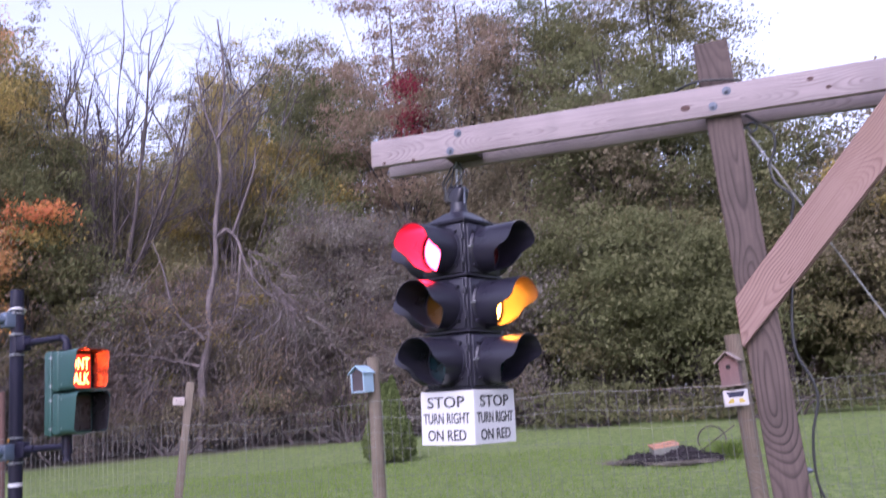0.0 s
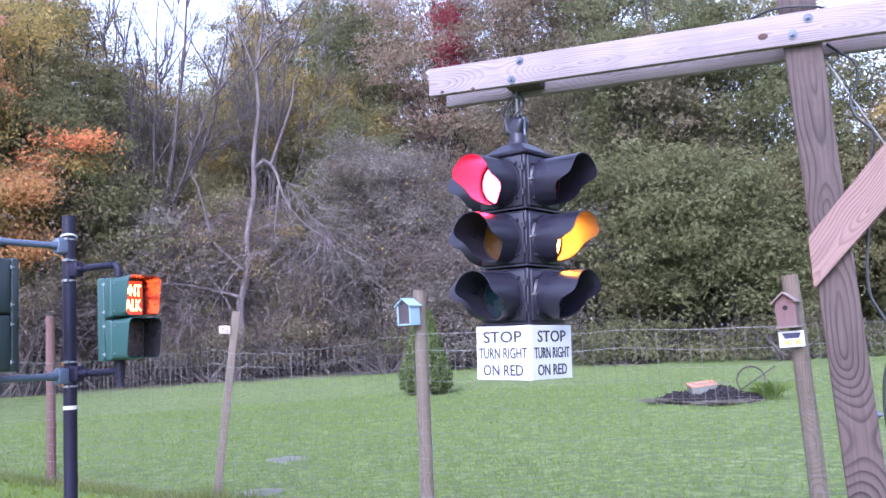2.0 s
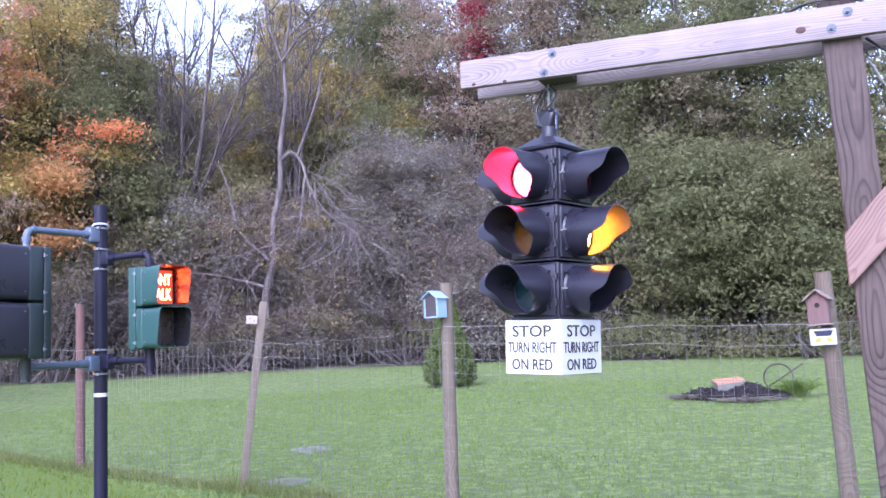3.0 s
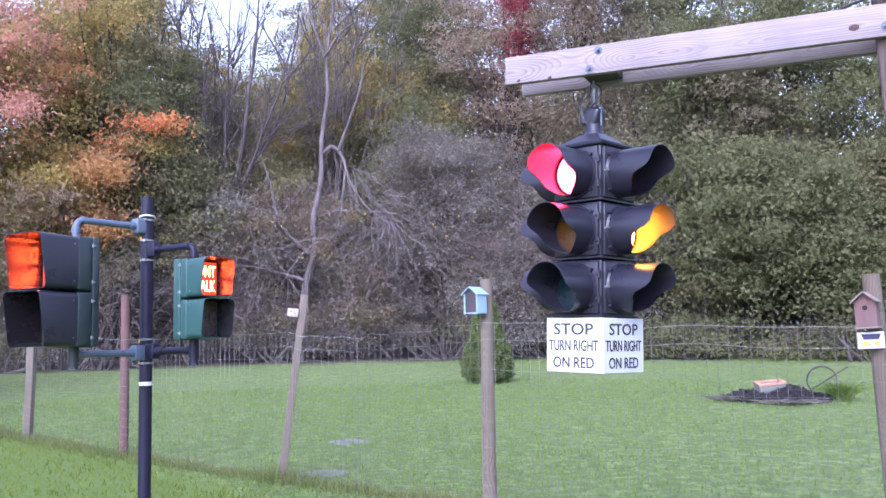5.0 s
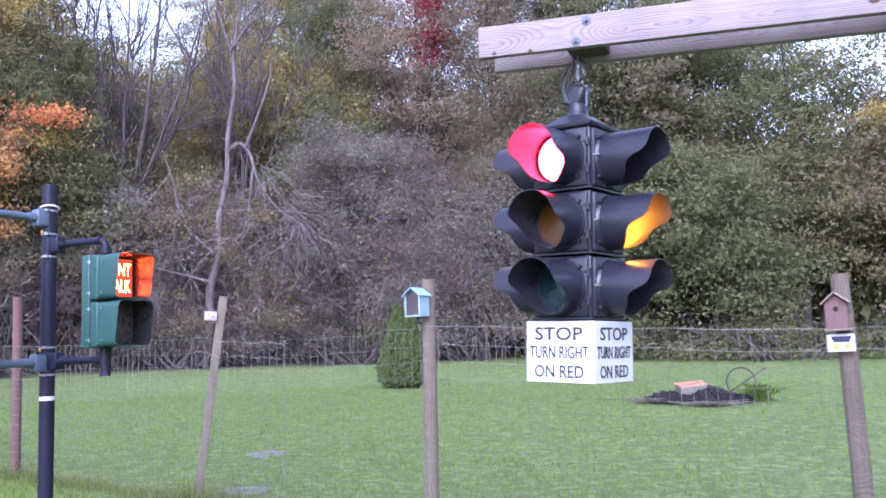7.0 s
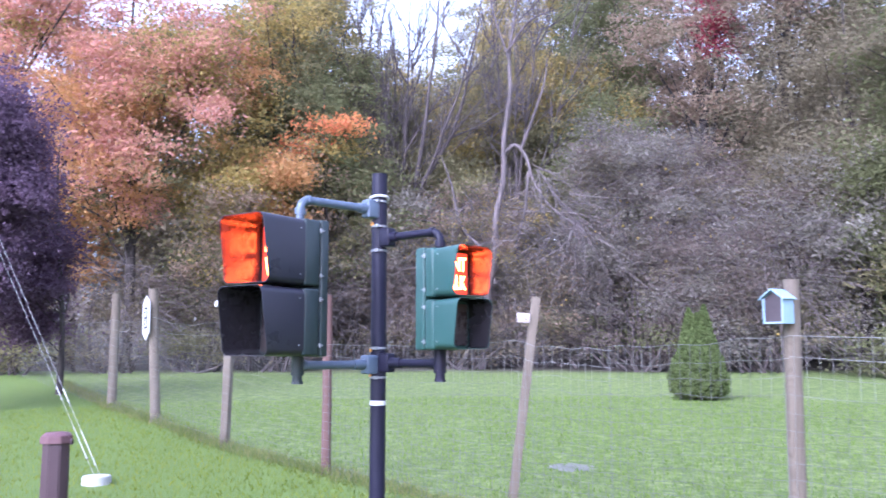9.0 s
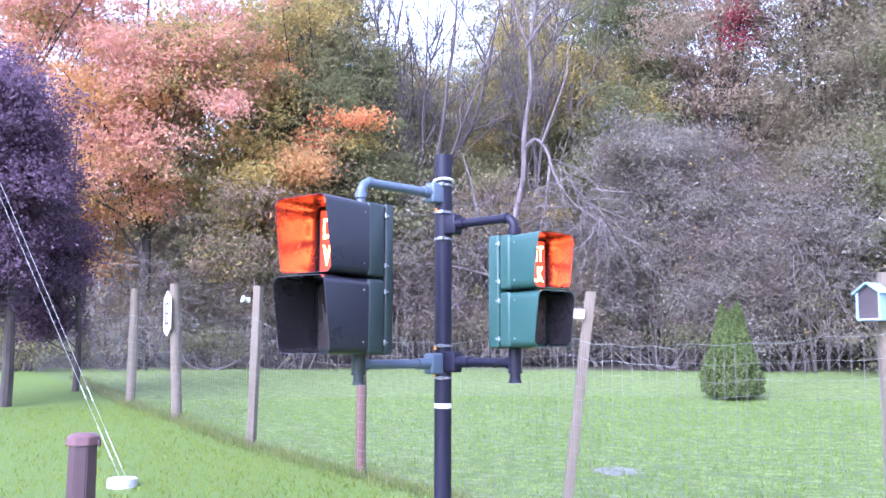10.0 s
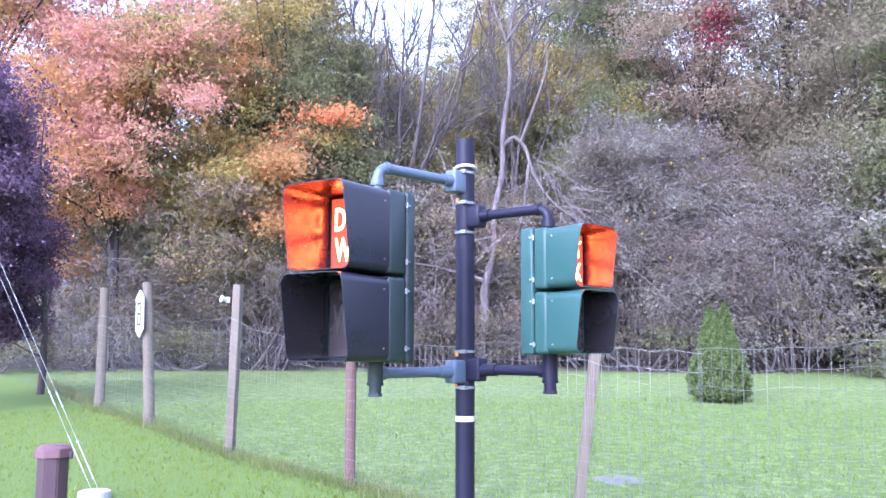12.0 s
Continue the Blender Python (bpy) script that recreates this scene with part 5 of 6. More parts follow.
def twigs(parent, centres, radii, n, length, r, material, name="twigwork", droop=0.3):
    """A thicket of fine bent twigs filling ellipsoids."""
    for c, e in zip(centres, radii):
        u = unit(RNG.normal(size=(n, 3)))
        a = np.array(c) + u * np.array(e) * RNG.uniform(0.1, 1.0, (n, 1)) ** 0.5
        out = unit(u * [1, 1, 0.6] + RNG.normal(0, 0.7, (n, 3)))
        b = a + out * length * RNG.uniform(0.4, 1.4, (n, 1))
        b[:, 2] -= droop * length * RNG.uniform(0, 1, n)
        a[:, 2], b[:, 2] = np.maximum(a[:, 2], 0.02), np.maximum(b[:, 2], 0.02)
        lines = bezier_lines(a, b, RNG.normal(0, 0.18 * length, (n, 3)) + [0, 0, 0.12 * length], 5)
        rad = np.linspace(1.0, 0.35, 5)[None, :] * r * RNG.uniform(0.5, 1.5, (n, 1))
        tagged(part_mesh(name, tubes_mesh(name, lines, rad, 3), material, parent, smooth=False), kind="stuff")


def thicket(x, y, ell, n, length=0.9, r=0.010, leaves=(), label="", name="shrub", twig="twig", leaf=0.062, stems=14, fruit=0):
    z = gz(x, y)
    t = thing(name, pose(x, y, z), label, "shrub", "shrubs of the wood edge")
    cs, es = [e[0] for e in ell], [e[1] for e in ell]
    twigs(t, cs, es, n, length, r, M[twig])
    twigs(t, cs, es, max(n // 40, 6), length * 2.2, r * 1.25, M[twig], "long_twigwork", 0.7 if twig == "twig" else 0.2)
    cs, es = np.array(cs), np.array(es)
    b = cs[RNG.integers(0, len(cs), stems)] + unit(RNG.normal(size=(stems, 3))) * es[RNG.integers(0, len(es), stems)] * 0.7
    a = np.concatenate([b[:, :2] * 0.35 + RNG.normal(0, 0.25, (stems, 2)), np.full((stems, 1), -0.05)], 1)
    b[:, 2] = np.maximum(b[:, 2], 0.6)
    for line, w in zip(bezier_lines(a, b, RNG.normal(0, 0.5, (stems, 3)), 8), RNG.uniform(0.6, 1.3, stems)):
        part_mesh("stem", tubes_mesh("stem", line[None], np.linspace(0.055, 0.014, 8)[None, :] * w, 6), M["twig_dark"], t)
    for key, count, each in leaves:
        _, pts = crown_points([(c, e, count, each * 2) for c, e in zip(cs, es)], 1.0, 0.35)
        pts = pts[pts[:, 2] > 0.1]
        tagged(part_mesh("foliage", leaflet_mesh("foliage", pts, leaf), M["leaf_" + key], t, smooth=False), kind="stuff")
    if fruit:
        u = unit(RNG.normal(size=(fruit, 3)))
        k = RNG.integers(0, len(cs), fruit)
        p = cs[k] + u * es[k] * RNG.uniform(0.8, 1.05, (fruit, 1))
        bm = bmesh.new()
        bmesh.ops.create_icosphere(bm, subdivisions=1, radius=0.05)
        ball = bpy.data.meshes.new("apple")
        bm.to_mesh(ball)
        bm.free()
        for q in p:
            part_mesh("apple", ball, M["leaf_yellow"], t, "small yellow apple", Matrix.Translation(q))
    return t


def dead_tree():
    """The tall pale trunk with a snapped limb and hanging branches."""
    x, y = -15.78, 27.25
    z = gz(x, y)
    t = thing("dead_tree", pose(x, y, z) @ Matrix.Scale(0.9, 4), "tall pale dead tree with a snapped limb", "tree", "trees of the wood edge")

    def limb(name, pts, r0, r1):
        line = curve_points(pts, 5)
        n = len(line)
        bm = bmesh.new()
        pipe(bm, line, [r0 + (r1 - r0) * k / (n - 1) for k in range(n)], 9)
        part(name, bm, M["bark_grey"], t)

    limb("trunk", [(-0.1, 0, -0.2), (0.12, 0.1, 1.6), (0.10, 0.1, 2.9), (0.42, 0.2, 4.2), (0.44, 0.2, 5.6), (0.70, 0.35, 7.2), (0.72, 0.4, 8.8), (0.98, 0.45, 10.6), (0.93, 0.5, 12.2), (1.18, 0.6, 14.0), (1.2, 0.6, 15.6), (1.0, 0.6, 17.5)], 0.17, 0.03)
    limb("limb", [(0.72, 0.4, 8.2), (1.15, 0.5, 8.5), (1.6, 0.5, 8.0), (2.0, 0.3, 7.0), (2.8, 0.1, 5.9), (4.2, -0.2, 4.9)], 0.09, 0.02)
    limb("limb", [(1.4, 0.5, 8.3), (1.9, 0.6, 9.6), (2.3, 0.7, 10.8), (2.4, 0.8, 11.8)], 0.07, 0.02)
    limb("limb", [(1.75, 0.4, 7.4), (1.6, 0.3, 5.8), (1.3, 0.2, 4.6)], 0.06, 0.02)
    limb("limb", [(0.85, 0.4, 12.2), (1.8, 0.5, 13.3), (2.9, 0.6, 13.6)], 0.06, 0.015)
    limb("limb", [(0.9, 0.5, 12.0), (0.2, 0.6, 14.0), (-0.1, 0.7, 16.0)], 0.06, 0.015)
    limb("limb", [(0.3, 0.1, 4.2), (-0.8, -0.2, 5.4), (-1.2, -0.3, 7.0), (-1.6, -0.4, 8.2)], 0.08, 0.02)
    limb("limb", [(0.1, 0.0, 3.2), (-1.6, -0.5, 3.7), (-3.2, -0.8, 4.0)], 0.07, 0.02)
    n = 26
    u = RNG.uniform(0.15, 1.0, (n, 1))
    a = np.array([1.4, 0.5, 8.3]) + u * np.array([2.6, -0.7, -3.2])
    b = a + np.stack([RNG.uniform(-0.3, 2.4, n), RNG.uniform(-0.8, 0.3, n), -RNG.uniform(0.8, 3.2, n)], 1)
    tagged(part_mesh("hanging_twigwork", tubes_mesh("hanging_twigwork", bezier_lines(a, b, RNG.normal(0, 0.25, (n, 3)) + [0.2, 0, 0.3], 7), np.linspace(0.020, 0.006, 7)[None, :] + np.zeros((n, 1)), 4), M["bark_grey"], t), kind="stuff")
    twigs(t, [(2.4, 0.3, 6.0), (0.8, 0.4, 14.5)], [(1.3, 0.8, 1.3), (1.4, 1.0, 2.6)], 120, 1.6, 0.010, M["twig"], droop=0.6)
    twigs(t, [(2.6, -0.4, 5.4), (-1.6, -0.8, 4.6), (4.6, -0.6, 4.6)], [(1.6, 0.8, 1.8), (1.8, 0.8, 2.0), (1.6, 0.8, 1.6)], 26, 2.4, 0.015, M["twig"], droop=1.0)


def bare_tree(x, y, height, fan, seed, r=0.12, fork=0.28, stems=7):
    """A dark trunk that forks into stems arching up and out, each with finer and finer bare branches."""
    z = gz(x, y)
    t = thing("bare_tree", pose(x, y, z), "leafless dark tree with stems fanning upward", "tree", "trees of the wood edge")
    rr = np.random.default_rng(seed)
    up = height * fork
    s = np.linspace(0, 1, 7)
    trunk = np.stack([0.10 * np.sin(s * 4 + seed), 0.1 * np.cos(s * 3 + seed), s * (up + 0.4) - 0.2], 1)
    part_mesh("trunk", tubes_mesh("trunk", trunk[None], (r * (1.2 - 0.35 * s))[None], 9), M["bark_mauve"], t)
    ang = np.linspace(-1, 1, stems) + rr.normal(0, 0.08, stems)
    low = rr.integers(3, 7, stems)
    a = trunk[low]
    b = np.stack([ang * fan + rr.normal(0, 0.25, stems), rr.normal(0, 0.9, stems), height * rr.uniform(0.78, 1.0, stems) * (1 - 0.12 * ang ** 2)], 1)
    bend = np.stack([ang * fan * 0.22 + rr.normal(0, 0.25, stems), rr.normal(0, 0.3, stems), rr.normal(-0.6, 0.5, stems)], 1)
    main = bezier_lines(a, b, bend, 14)
    main += rr.normal(0, 0.045, main.shape) * np.linspace(0, 1, 14)[None, :, None]
    for line, w in zip(main, rr.uniform(0.45, 0.8, stems)):
        part_mesh("stem", tubes_mesh("stem", line[None], (np.linspace(1, 0.14, 14) * r * w)[None], 7), M["bark_mauve"], t)

    def offshoots(lines, count, first, reach, wild):
        k = lines.shape[1]
        i, j = rr.integers(0, len(lines), count), rr.integers(first, k - 1, count)
        p = lines[i, j]
        along = unit(lines[i, j + 1] - lines[i, j - 1])
        d = unit(along + rr.normal(0, wild, (count, 3)) * [1, 1, 0.5] + [0, 0, 0.25])
        q = p + d * reach * rr.uniform(0.4, 1.2, (count, 1))
        return bezier_lines(p, q, rr.normal(0, 0.07 * reach, (count, 3)) - [0, 0, 0.08 * reach], 6)

    branch = offshoots(main, 70, 3, 3.4, 0.5)
    finer = offshoots(branch, 300, 1, 1.7, 0.55)
    finest = offshoots(finer, 900, 1, 0.8, 0.6)
    for name, lines, r0, r1, mat, sides in (("branchwork", branch, 0.034, 0.010, "bark_mauve", 5), ("finer_branchwork", finer, 0.016, 0.006, "bark_mauve", 4), ("twigwork", finest, 0.008, 0.004, "twig_dark", 3)):
        rad = np.linspace(r0, r1, 6)[None, :] * rr.uniform(0.7, 1.2, (len(lines), 1))
        tagged(part_mesh(name, tubes_mesh(name, lines, rad, sides), M[mat], t), kind="stuff")


def arborvitae():
    x, y = -6.42, 19.3
    z = gz(x, y)
    t = thing("arborvitae", pose(x, y, z), "small dense green arborvitae with twin tips on the lawn", "conifer")
    pts = []
    for cx, h, w, n in ((0.0, 1.70, 0.58, 26000), (-0.17, 1.80, 0.40, 9000), (0.15, 1.86, 0.40, 9000)):
        u = RNG.uniform(0, 1, n)
        a = RNG.uniform(0, 2 * np.pi, n)
        prof = np.interp(u, [0, 0.06, 0.2, 0.4, 0.7, 0.9, 1.0], [0.72, 0.93, 1.0, 0.86, 0.52, 0.22, 0.03])
        lump = 1 + 0.07 * np.sin(a * 7 + u * 9) + 0.05 * np.sin(a * 13 - u * 23)
        rr = w * prof * lump * RNG.uniform(0.80, 1.03, n)
        pts.append(np.stack([cx * u + rr * np.cos(a), rr * np.sin(a), 0.06 + u * h], 1))
    pts = np.concatenate(pts)
    part_mesh("crown", leaf_mesh("crown", pts, 0.034, 0.25, 1.9), M["leaf_arbor"], t, smooth=False)
    bm = bmesh.new()
    cyl(bm, 0.07, 0.03, (0, 0, -0.1), (0, 0, 1.5), 10)
    part("trunk", bm, M["bark_brown"], t)


arborvitae()
dead_tree()
bare_tree(-20.0, 28.6, 17.0, 3.9, 3, 0.15, 0.36, 8)
bare_tree(-22.2, 30.2, 16.0, 2.4, 5, 0.09, 0.42, 5)
bare_tree(-17.0, 32.5, 17.5, 2.2, 8, 0.08, 0.45, 5)

tree(-28.6, 38.4, 18.5, [("olive", [((0, 0, 11.4), (3.4, 2.4, 5.2), 250, 46)]), ("yellow", [((0.3, -1.0, 12.0), (3.0, 1.8, 4.4), 130, 46)])], 0.16, label="tall yellowing tree deep in the wood")
tree(-25.6, 39.4, 17.5, [("olive", [((0, 0, 10.6), (3.0, 2.4, 5.0), 220, 46)]), ("yellow", [((0.3, -1.0, 11.4), (2.6, 1.8, 3.8), 120, 46)])], 0.16, label="thin yellow tree deep in the wood")
tree(-22.6, 41.0, 19, [("olive", [((0, 0, 13.6), (3.2, 2.4, 6.4), 300, 50)]), ("yellow", [((0.4, -1.0, 13.6), (2.8, 1.8, 5.2), 150, 48)])], 0.16, label="tall thin yellowing tree behind the bare stems")
tree(-19.0, 42.0, 19.5, [("olive", [((0, 0, 14.2), (3.2, 2.4, 6.8), 300, 50)]), ("yellow", [((0.2, -1.0, 13.4), (2.8, 1.8, 5.4), 130, 48)])], 0.16, label="tall thin olive tree behind the bare stems")
tree(-16.2, 41.2, 19, [("olive", [((0, 0, 14.0), (3.0, 2.2, 6.8), 280, 50)]), ("rust", [((0.2, -1.0, 11.4), (2.4, 1.6, 4.2), 70, 45)])], 0.16, label="tall olive tree behind the dead trunk")
tree(-8.8, 38.8, 14, [("dull", [((0, 0, 8.0), (3.4, 2.2, 4.6), 260, 48)]), ("green", [((0.2, -0.8, 7.0), (3.0, 1.6, 3.4), 110, 48)])], 0.18, label="dull green tree behind the apple tree")
tree(-12.2, 39.4, 14, [("dull", [((0, 0, 8.0), (3.0, 2.2, 4.6), 240, 48)]), ("rust", [((0.2, -0.8, 7.4), (2.8, 1.6, 3.6), 90, 46)])], 0.18, label="browning green tree behind the apple tree")
tree(-20.4, 38.5, 16, [("olive", [((0, 0, 10.2), (3.4, 2.4, 4.4), 260, 46)]), ("yellow", [((0.5, -1.0, 10.8), (3.0, 1.8, 3.4), 190, 46)])], 0.16, label="thin yellowing tree behind the bare stems")
tree(-18.2, 34.6, 11.5, [("olive", [((0, 0, 7.2), (2.8, 2.0, 3.6), 190, 45)]), ("dull", [((0, 0, 4.6), (3.0, 2.0, 2.6), 120, 45)])], 0.14, label="olive tree behind the bare stems")

tree(-19.2, 30.2, 9.5, [("olive", [((0, 0, 6.0), (2.2, 1.6, 2.8), 120, 45)]), ("rust", [((0.4, -0.6, 4.4), (2.2, 1.4, 2.4), 45, 45)]), ("wide", [((0.2, -0.4, 3.6), (2.2, 1.4, 2.4), 80, 45)])], 0.10, label="low olive and rust tree in the wood edge")
tree(-21.4, 27.4, 8.5, [("dull", [((0, 0, 5.8), (2.0, 1.4, 2.2), 90, 45)]), ("wide", [((0, 0, 3.0), (2.0, 1.4, 2.0), 70, 40)]), ("olive", [((-0.4, -0.4, 6.2), (1.6, 1.2, 1.6), 60, 45)])], 0.10, label="low dull green tree in the wood edge")

tree(-22.8, 32.4, 13, [("dull", [((0, 0, 7.6), (2.8, 2.0, 4.2), 230, 45)]), ("olive", [((0.3, -0.8, 8.6), (2.4, 1.6, 3.0), 120, 45)])], 0.14, label="dull olive tree behind the bare stems")
tree(-25.6, 33.0, 15, [("olive", [((0, 0, 9.5), (3.0, 2.2, 4.6), 220, 45)])], 0.14, label="olive tree deep in the wood")

tree(-18.8, 36.6, 15, [("olive", [((0, 0, 9.4), (3.2, 2.2, 4.4), 240, 46)]), ("yellow", [((0.2, -0.8, 9.8), (2.8, 1.8, 3.4), 150, 46)])], 0.14, label="yellow-green tree behind the bare stems")
tree(-20.2, 27.4, 8.5, [("dull", [((0, 0, 5.2), (1.9, 1.2, 2.6), 90, 42)]), ("grey", [((0.2, -0.4, 4.6), (1.9, 1.0, 2.4), 60, 40)])], 0.08, label="thin grey-green tree in the wood edge")
tree(-17.2, 28.6, 7.0, [("olive", [((0, 0, 4.4), (1.6, 1.1, 2.0), 60, 42)]), ("grey", [((-0.2, -0.3, 4.0), (1.8, 1.0, 2.2), 50, 40)])], 0.08, label="thin olive tree in the wood edge")
tree(-2.4, 28.9, 7.0, [("green", [((0, 0, 3.6), (2.2, 1.4, 2.9), 190, 55)]), ("grey", [((-0.2, -0.5, 4.4), (1.9, 1.0, 1.6), 50, 45)]), ("olive", [((0.6, -0.5, 3.0), (1.6, 1.0, 1.2), 60, 45)])], 0.09, label="low green tree with silvery leaves at the wood edge")

tree(-29.4, 33.5, 22, [("olive", [((0, 0, 14.0), (2.8, 2.2, 7.0), 260, 48)]), ("orange", [((0.6, -1.0, 15.0), (2.2, 1.6, 6.0), 110, 46)]), ("pink", [((-0.8, -1.0, 16.0), (2.0, 1.6, 5.0), 70, 46)])], 0.18, label="tall tree turning orange and pink in the wood")

# purple-leaved maple on the near lawn edge
tree(-18.3, 11.3, 6.8, [("purple", [((-0.45, -0.45, 4.7), (1.35, 1.35, 2.25), 520, 75), ((-0.5, -0.5, 2.9), (1.1, 1.1, 1.1), 200, 75)])], 0.11, leaf=0.056, spread=0.24, label="dark purple-leaved maple standing on the lawn")
tree(-20.2, 14.2, 6.8, [("purple", [((-1.1, -0.75, 4.8), (1.05, 1.05, 2.4), 320, 70), ((-0.55, -0.4, 2.6), (0.85, 0.85, 1.3), 190, 70)])], 0.075, leaf=0.056, spread=0.24, limbs=24, label="purple-leaved maple beside the fence on the lawn")
# autumn maples of the left-hand wood
tree(-27.0, 21.6, 15, [("pink", [((0.3, 0, 11.2), (4.0, 3.0, 4.0), 260, 52), ((1.4, -0.8, 7.8), (3.2, 2.2, 3.0), 150, 52)]), ("olive", [((0.8, 0.4, 9.4), (3.6, 2.4, 4.8), 110, 48)]), ("yellow", [((2.2, -0.6, 9.8), (2.2, 1.8, 3.0), 60, 45)]), ("orange", [((-0.6, -1.0, 7.4), (3.4, 2.2, 3.8), 210, 50), ((-1.6, -1.2, 4.0), (1.5, 1.3, 1.8), 60, 50)])], 0.20, spread=0.38, label="tall maple with salmon-pink and orange autumn leaves")
tree(-30.5, 19.0, 17, [("pink", [((0, 0, 11.5), (3.6, 3.0, 5.0), 380, 50)]), ("orange", [((-0.5, -0.6, 7.5), (3.2, 2.4, 3.0), 120, 48)]), ("yellow", [((0.6, 0.6, 14.0), (3.0, 2.5, 2.5), 120, 45)])], 0.2, spread=0.38, label="tall maple with pink and yellow autumn leaves")
tree(-23.6, 23.6, 9, [("yellow", [((-0.2, -0.3, 6.2), (2.4, 1.8, 2.4), 190, 50)]), ("olive", [((0.8, -0.2, 4.6), (2.2, 1.6, 1.6), 70, 50)]), ("rust", [((0.6, 0, 5.2), (2.4, 2.0, 2.2), 90, 45)]), ("orange", [((1.6, -0.3, 5.8), (1.2, 1.0, 1.8), 80, 45)])], 0.12, spread=0.38, label="small maple with yellow and rust autumn leaves")
tree(-24.2, 27.2, 17, [("olive", [((0, 0, 11.0), (3.4, 3.0, 5.0), 240, 58)]), ("green", [((0.4, 0.3, 9.6), (3.0, 2.6, 3.6), 120, 55)]), ("yellow", [((-0.4, -1.2, 12.6), (3.0, 2.2, 3.4), 130, 45), ((-1.0, -1.2, 7.6), (2.4, 1.6, 2.4), 70, 45)]), ("orange", [((-1.0, -1.6, 10.6), (2.2, 1.4, 3.2), 60, 45)])], 0.24, spread=0.38, label="tall green tree turning olive and yellow")
tree(-21.3, 25.6, 11, [("scarlet", [((0.3, -0.5, 8.5), (1.3, 0.9, 0.24), 20, 40), ((-0.7, -0.4, 7.9), (0.8, 0.6, 0.22), 12, 36)]), ("yellow", [((0.3, -0.4, 7.7), (1.2, 0.8, 0.4), 18, 36)]), ("green", [((0, 0.7, 6.6), (2.5, 1.5, 3.6), 190, 50)]), ("olive", [((-0.4, 0.4, 5.4), (2.0, 1.4, 2.6), 90, 48)])], 0.09, limbs=10, label="slender green tree with one scarlet branch")
tree(-33.5, 24.0, 18, [("pink", [((0, 0, 11.5), (3.6, 3.0, 5.5), 260, 48)]), ("olive", [((0.6, 0.4, 8.0), (3.4, 2.6, 5.0), 180, 46)])], 0.2, spread=0.38, label="tall maple with fading pink leaves")
tree(-27.5, 29.5, 18, [("olive", [((0, 0, 12.5), (4.0, 3.0, 4.5), 300, 50)]), ("yellow", [((2.0, 0, 14.5), (2.5, 2.0, 2.0), 90, 45)])], 0.2, spread=0.38, label="tall olive-yellow tree deep in the wood")
# behind the bare trees
tree(-22.0, 35.5, 13.5, [("olive", [((0, 0, 8.8), (4.2, 3.0, 3.2), 260, 50)]), ("yellow", [((1.5, -1.0, 8.6), (3.4, 2.0, 2.4), 130, 45)])], 0.16, label="olive and yellow tree behind the bare stems")
tree(-16.6, 36.0, 14.5, [("olive", [((0, 0, 9.0), (3.6, 2.8, 4.2), 260, 50)]), ("yellow", [((0.4, -1.2, 10.5), (2.8, 1.6, 2.4), 100, 45)])], 0.16, label="yellow-green tree behind the dead trunk")
tree(-18.6, 31.8, 7.5, [("olive", [((0, 0, 4.6), (2.8, 1.8, 2.6), 150, 45)]), ("yellow", [((1.0, -0.6, 5.2), (1.6, 1.2, 1.2), 50, 45)])], 0.10, label="low yellowing tree in the wood edge")
tree(-13.6, 33.2, 12, [("green", [((0, 0, 7.6), (2.2, 2.0, 3.2), 190, 55)])], 0.14, label="dark green slender tree")
tree(-14.6, 38.0, 18.5, [("green", [((0, 0, 13.0), (3.0, 2.6, 5.0), 280, 55)])], 0.2, label="tall green tree at the back of the wood")
tree(-10.6, 36.5, 20, [("rust", [((0, 0, 13.5), (3.4, 2.8, 6.0), 400, 50)]), ("red", [((0.8, -2.0, 13.6), (0.6, 0.6, 2.4), 34, 45)])], 0.22, label="tall rust-brown tree with a red vine")
tree(-7.2, 35.0, 19, [("dull", [((0, 0, 11.5), (3.2, 2.8, 7.0), 420, 55)]), ("rust", [((0.5, -1.0, 14.0), (2.6, 2.0, 3.5), 100, 45)])], 0.22, density=1.2, spread=0.5, leaf=0.076, label="tall dull green tree with browning leaves")
tree(-3.4, 36.5, 20, [("dull", [((0, 0, 12.5), (3.4, 2.8, 7.0), 380, 55)]), ("green", [((0, -0.8, 14.0), (3.0, 2.2, 4.4), 160, 50)])], 0.22, label="tall green tree with browning leaves")
tree(-4.6, 32.2, 13, [("dull", [((0, 0, 7.4), (2.6, 2.2, 4.6), 330, 60)])], 0.18, density=1.2, spread=0.5, leaf=0.076, label="dense dull green tree at the wood edge")
tree(-1.2, 31.2, 14, [("green", [((0, 0, 8.6), (3.2, 2.6, 4.4), 380, 60)]), ("olive", [((0.4, -1.2, 6.0), (2.8, 1.6, 2.0), 120, 55)]), ("dull", [((-0.6, -1.4, 9.2), (2.6, 1.6, 3.0), 90, 50)])], 0.22, label="broad green tree with silvery and yellowing leaves")
tree(0.6, 28.3, 7.5, [("green", [((-0.4, -0.4, 4.3), (2.6, 2.0, 2.6), 260, 58), ((1.2, -0.6, 2.6), (1.6, 1.2, 1.6), 90, 52)]), ("olive", [((-0.6, -0.3, 5.2), (1.6, 1.0, 1.0), 50, 50)])], 0.10, label="low green maple over a dark hollow")
tree(0.8, 34.5, 18, [("olive", [((0, 0, 13.6), (2.6, 2.2, 3.6), 240, 55)]), ("green", [((0.4, 0, 10.0), (3.0, 2.4, 3.4), 200, 55)])], 0.2, label="yellow-green tree rising above the wood")
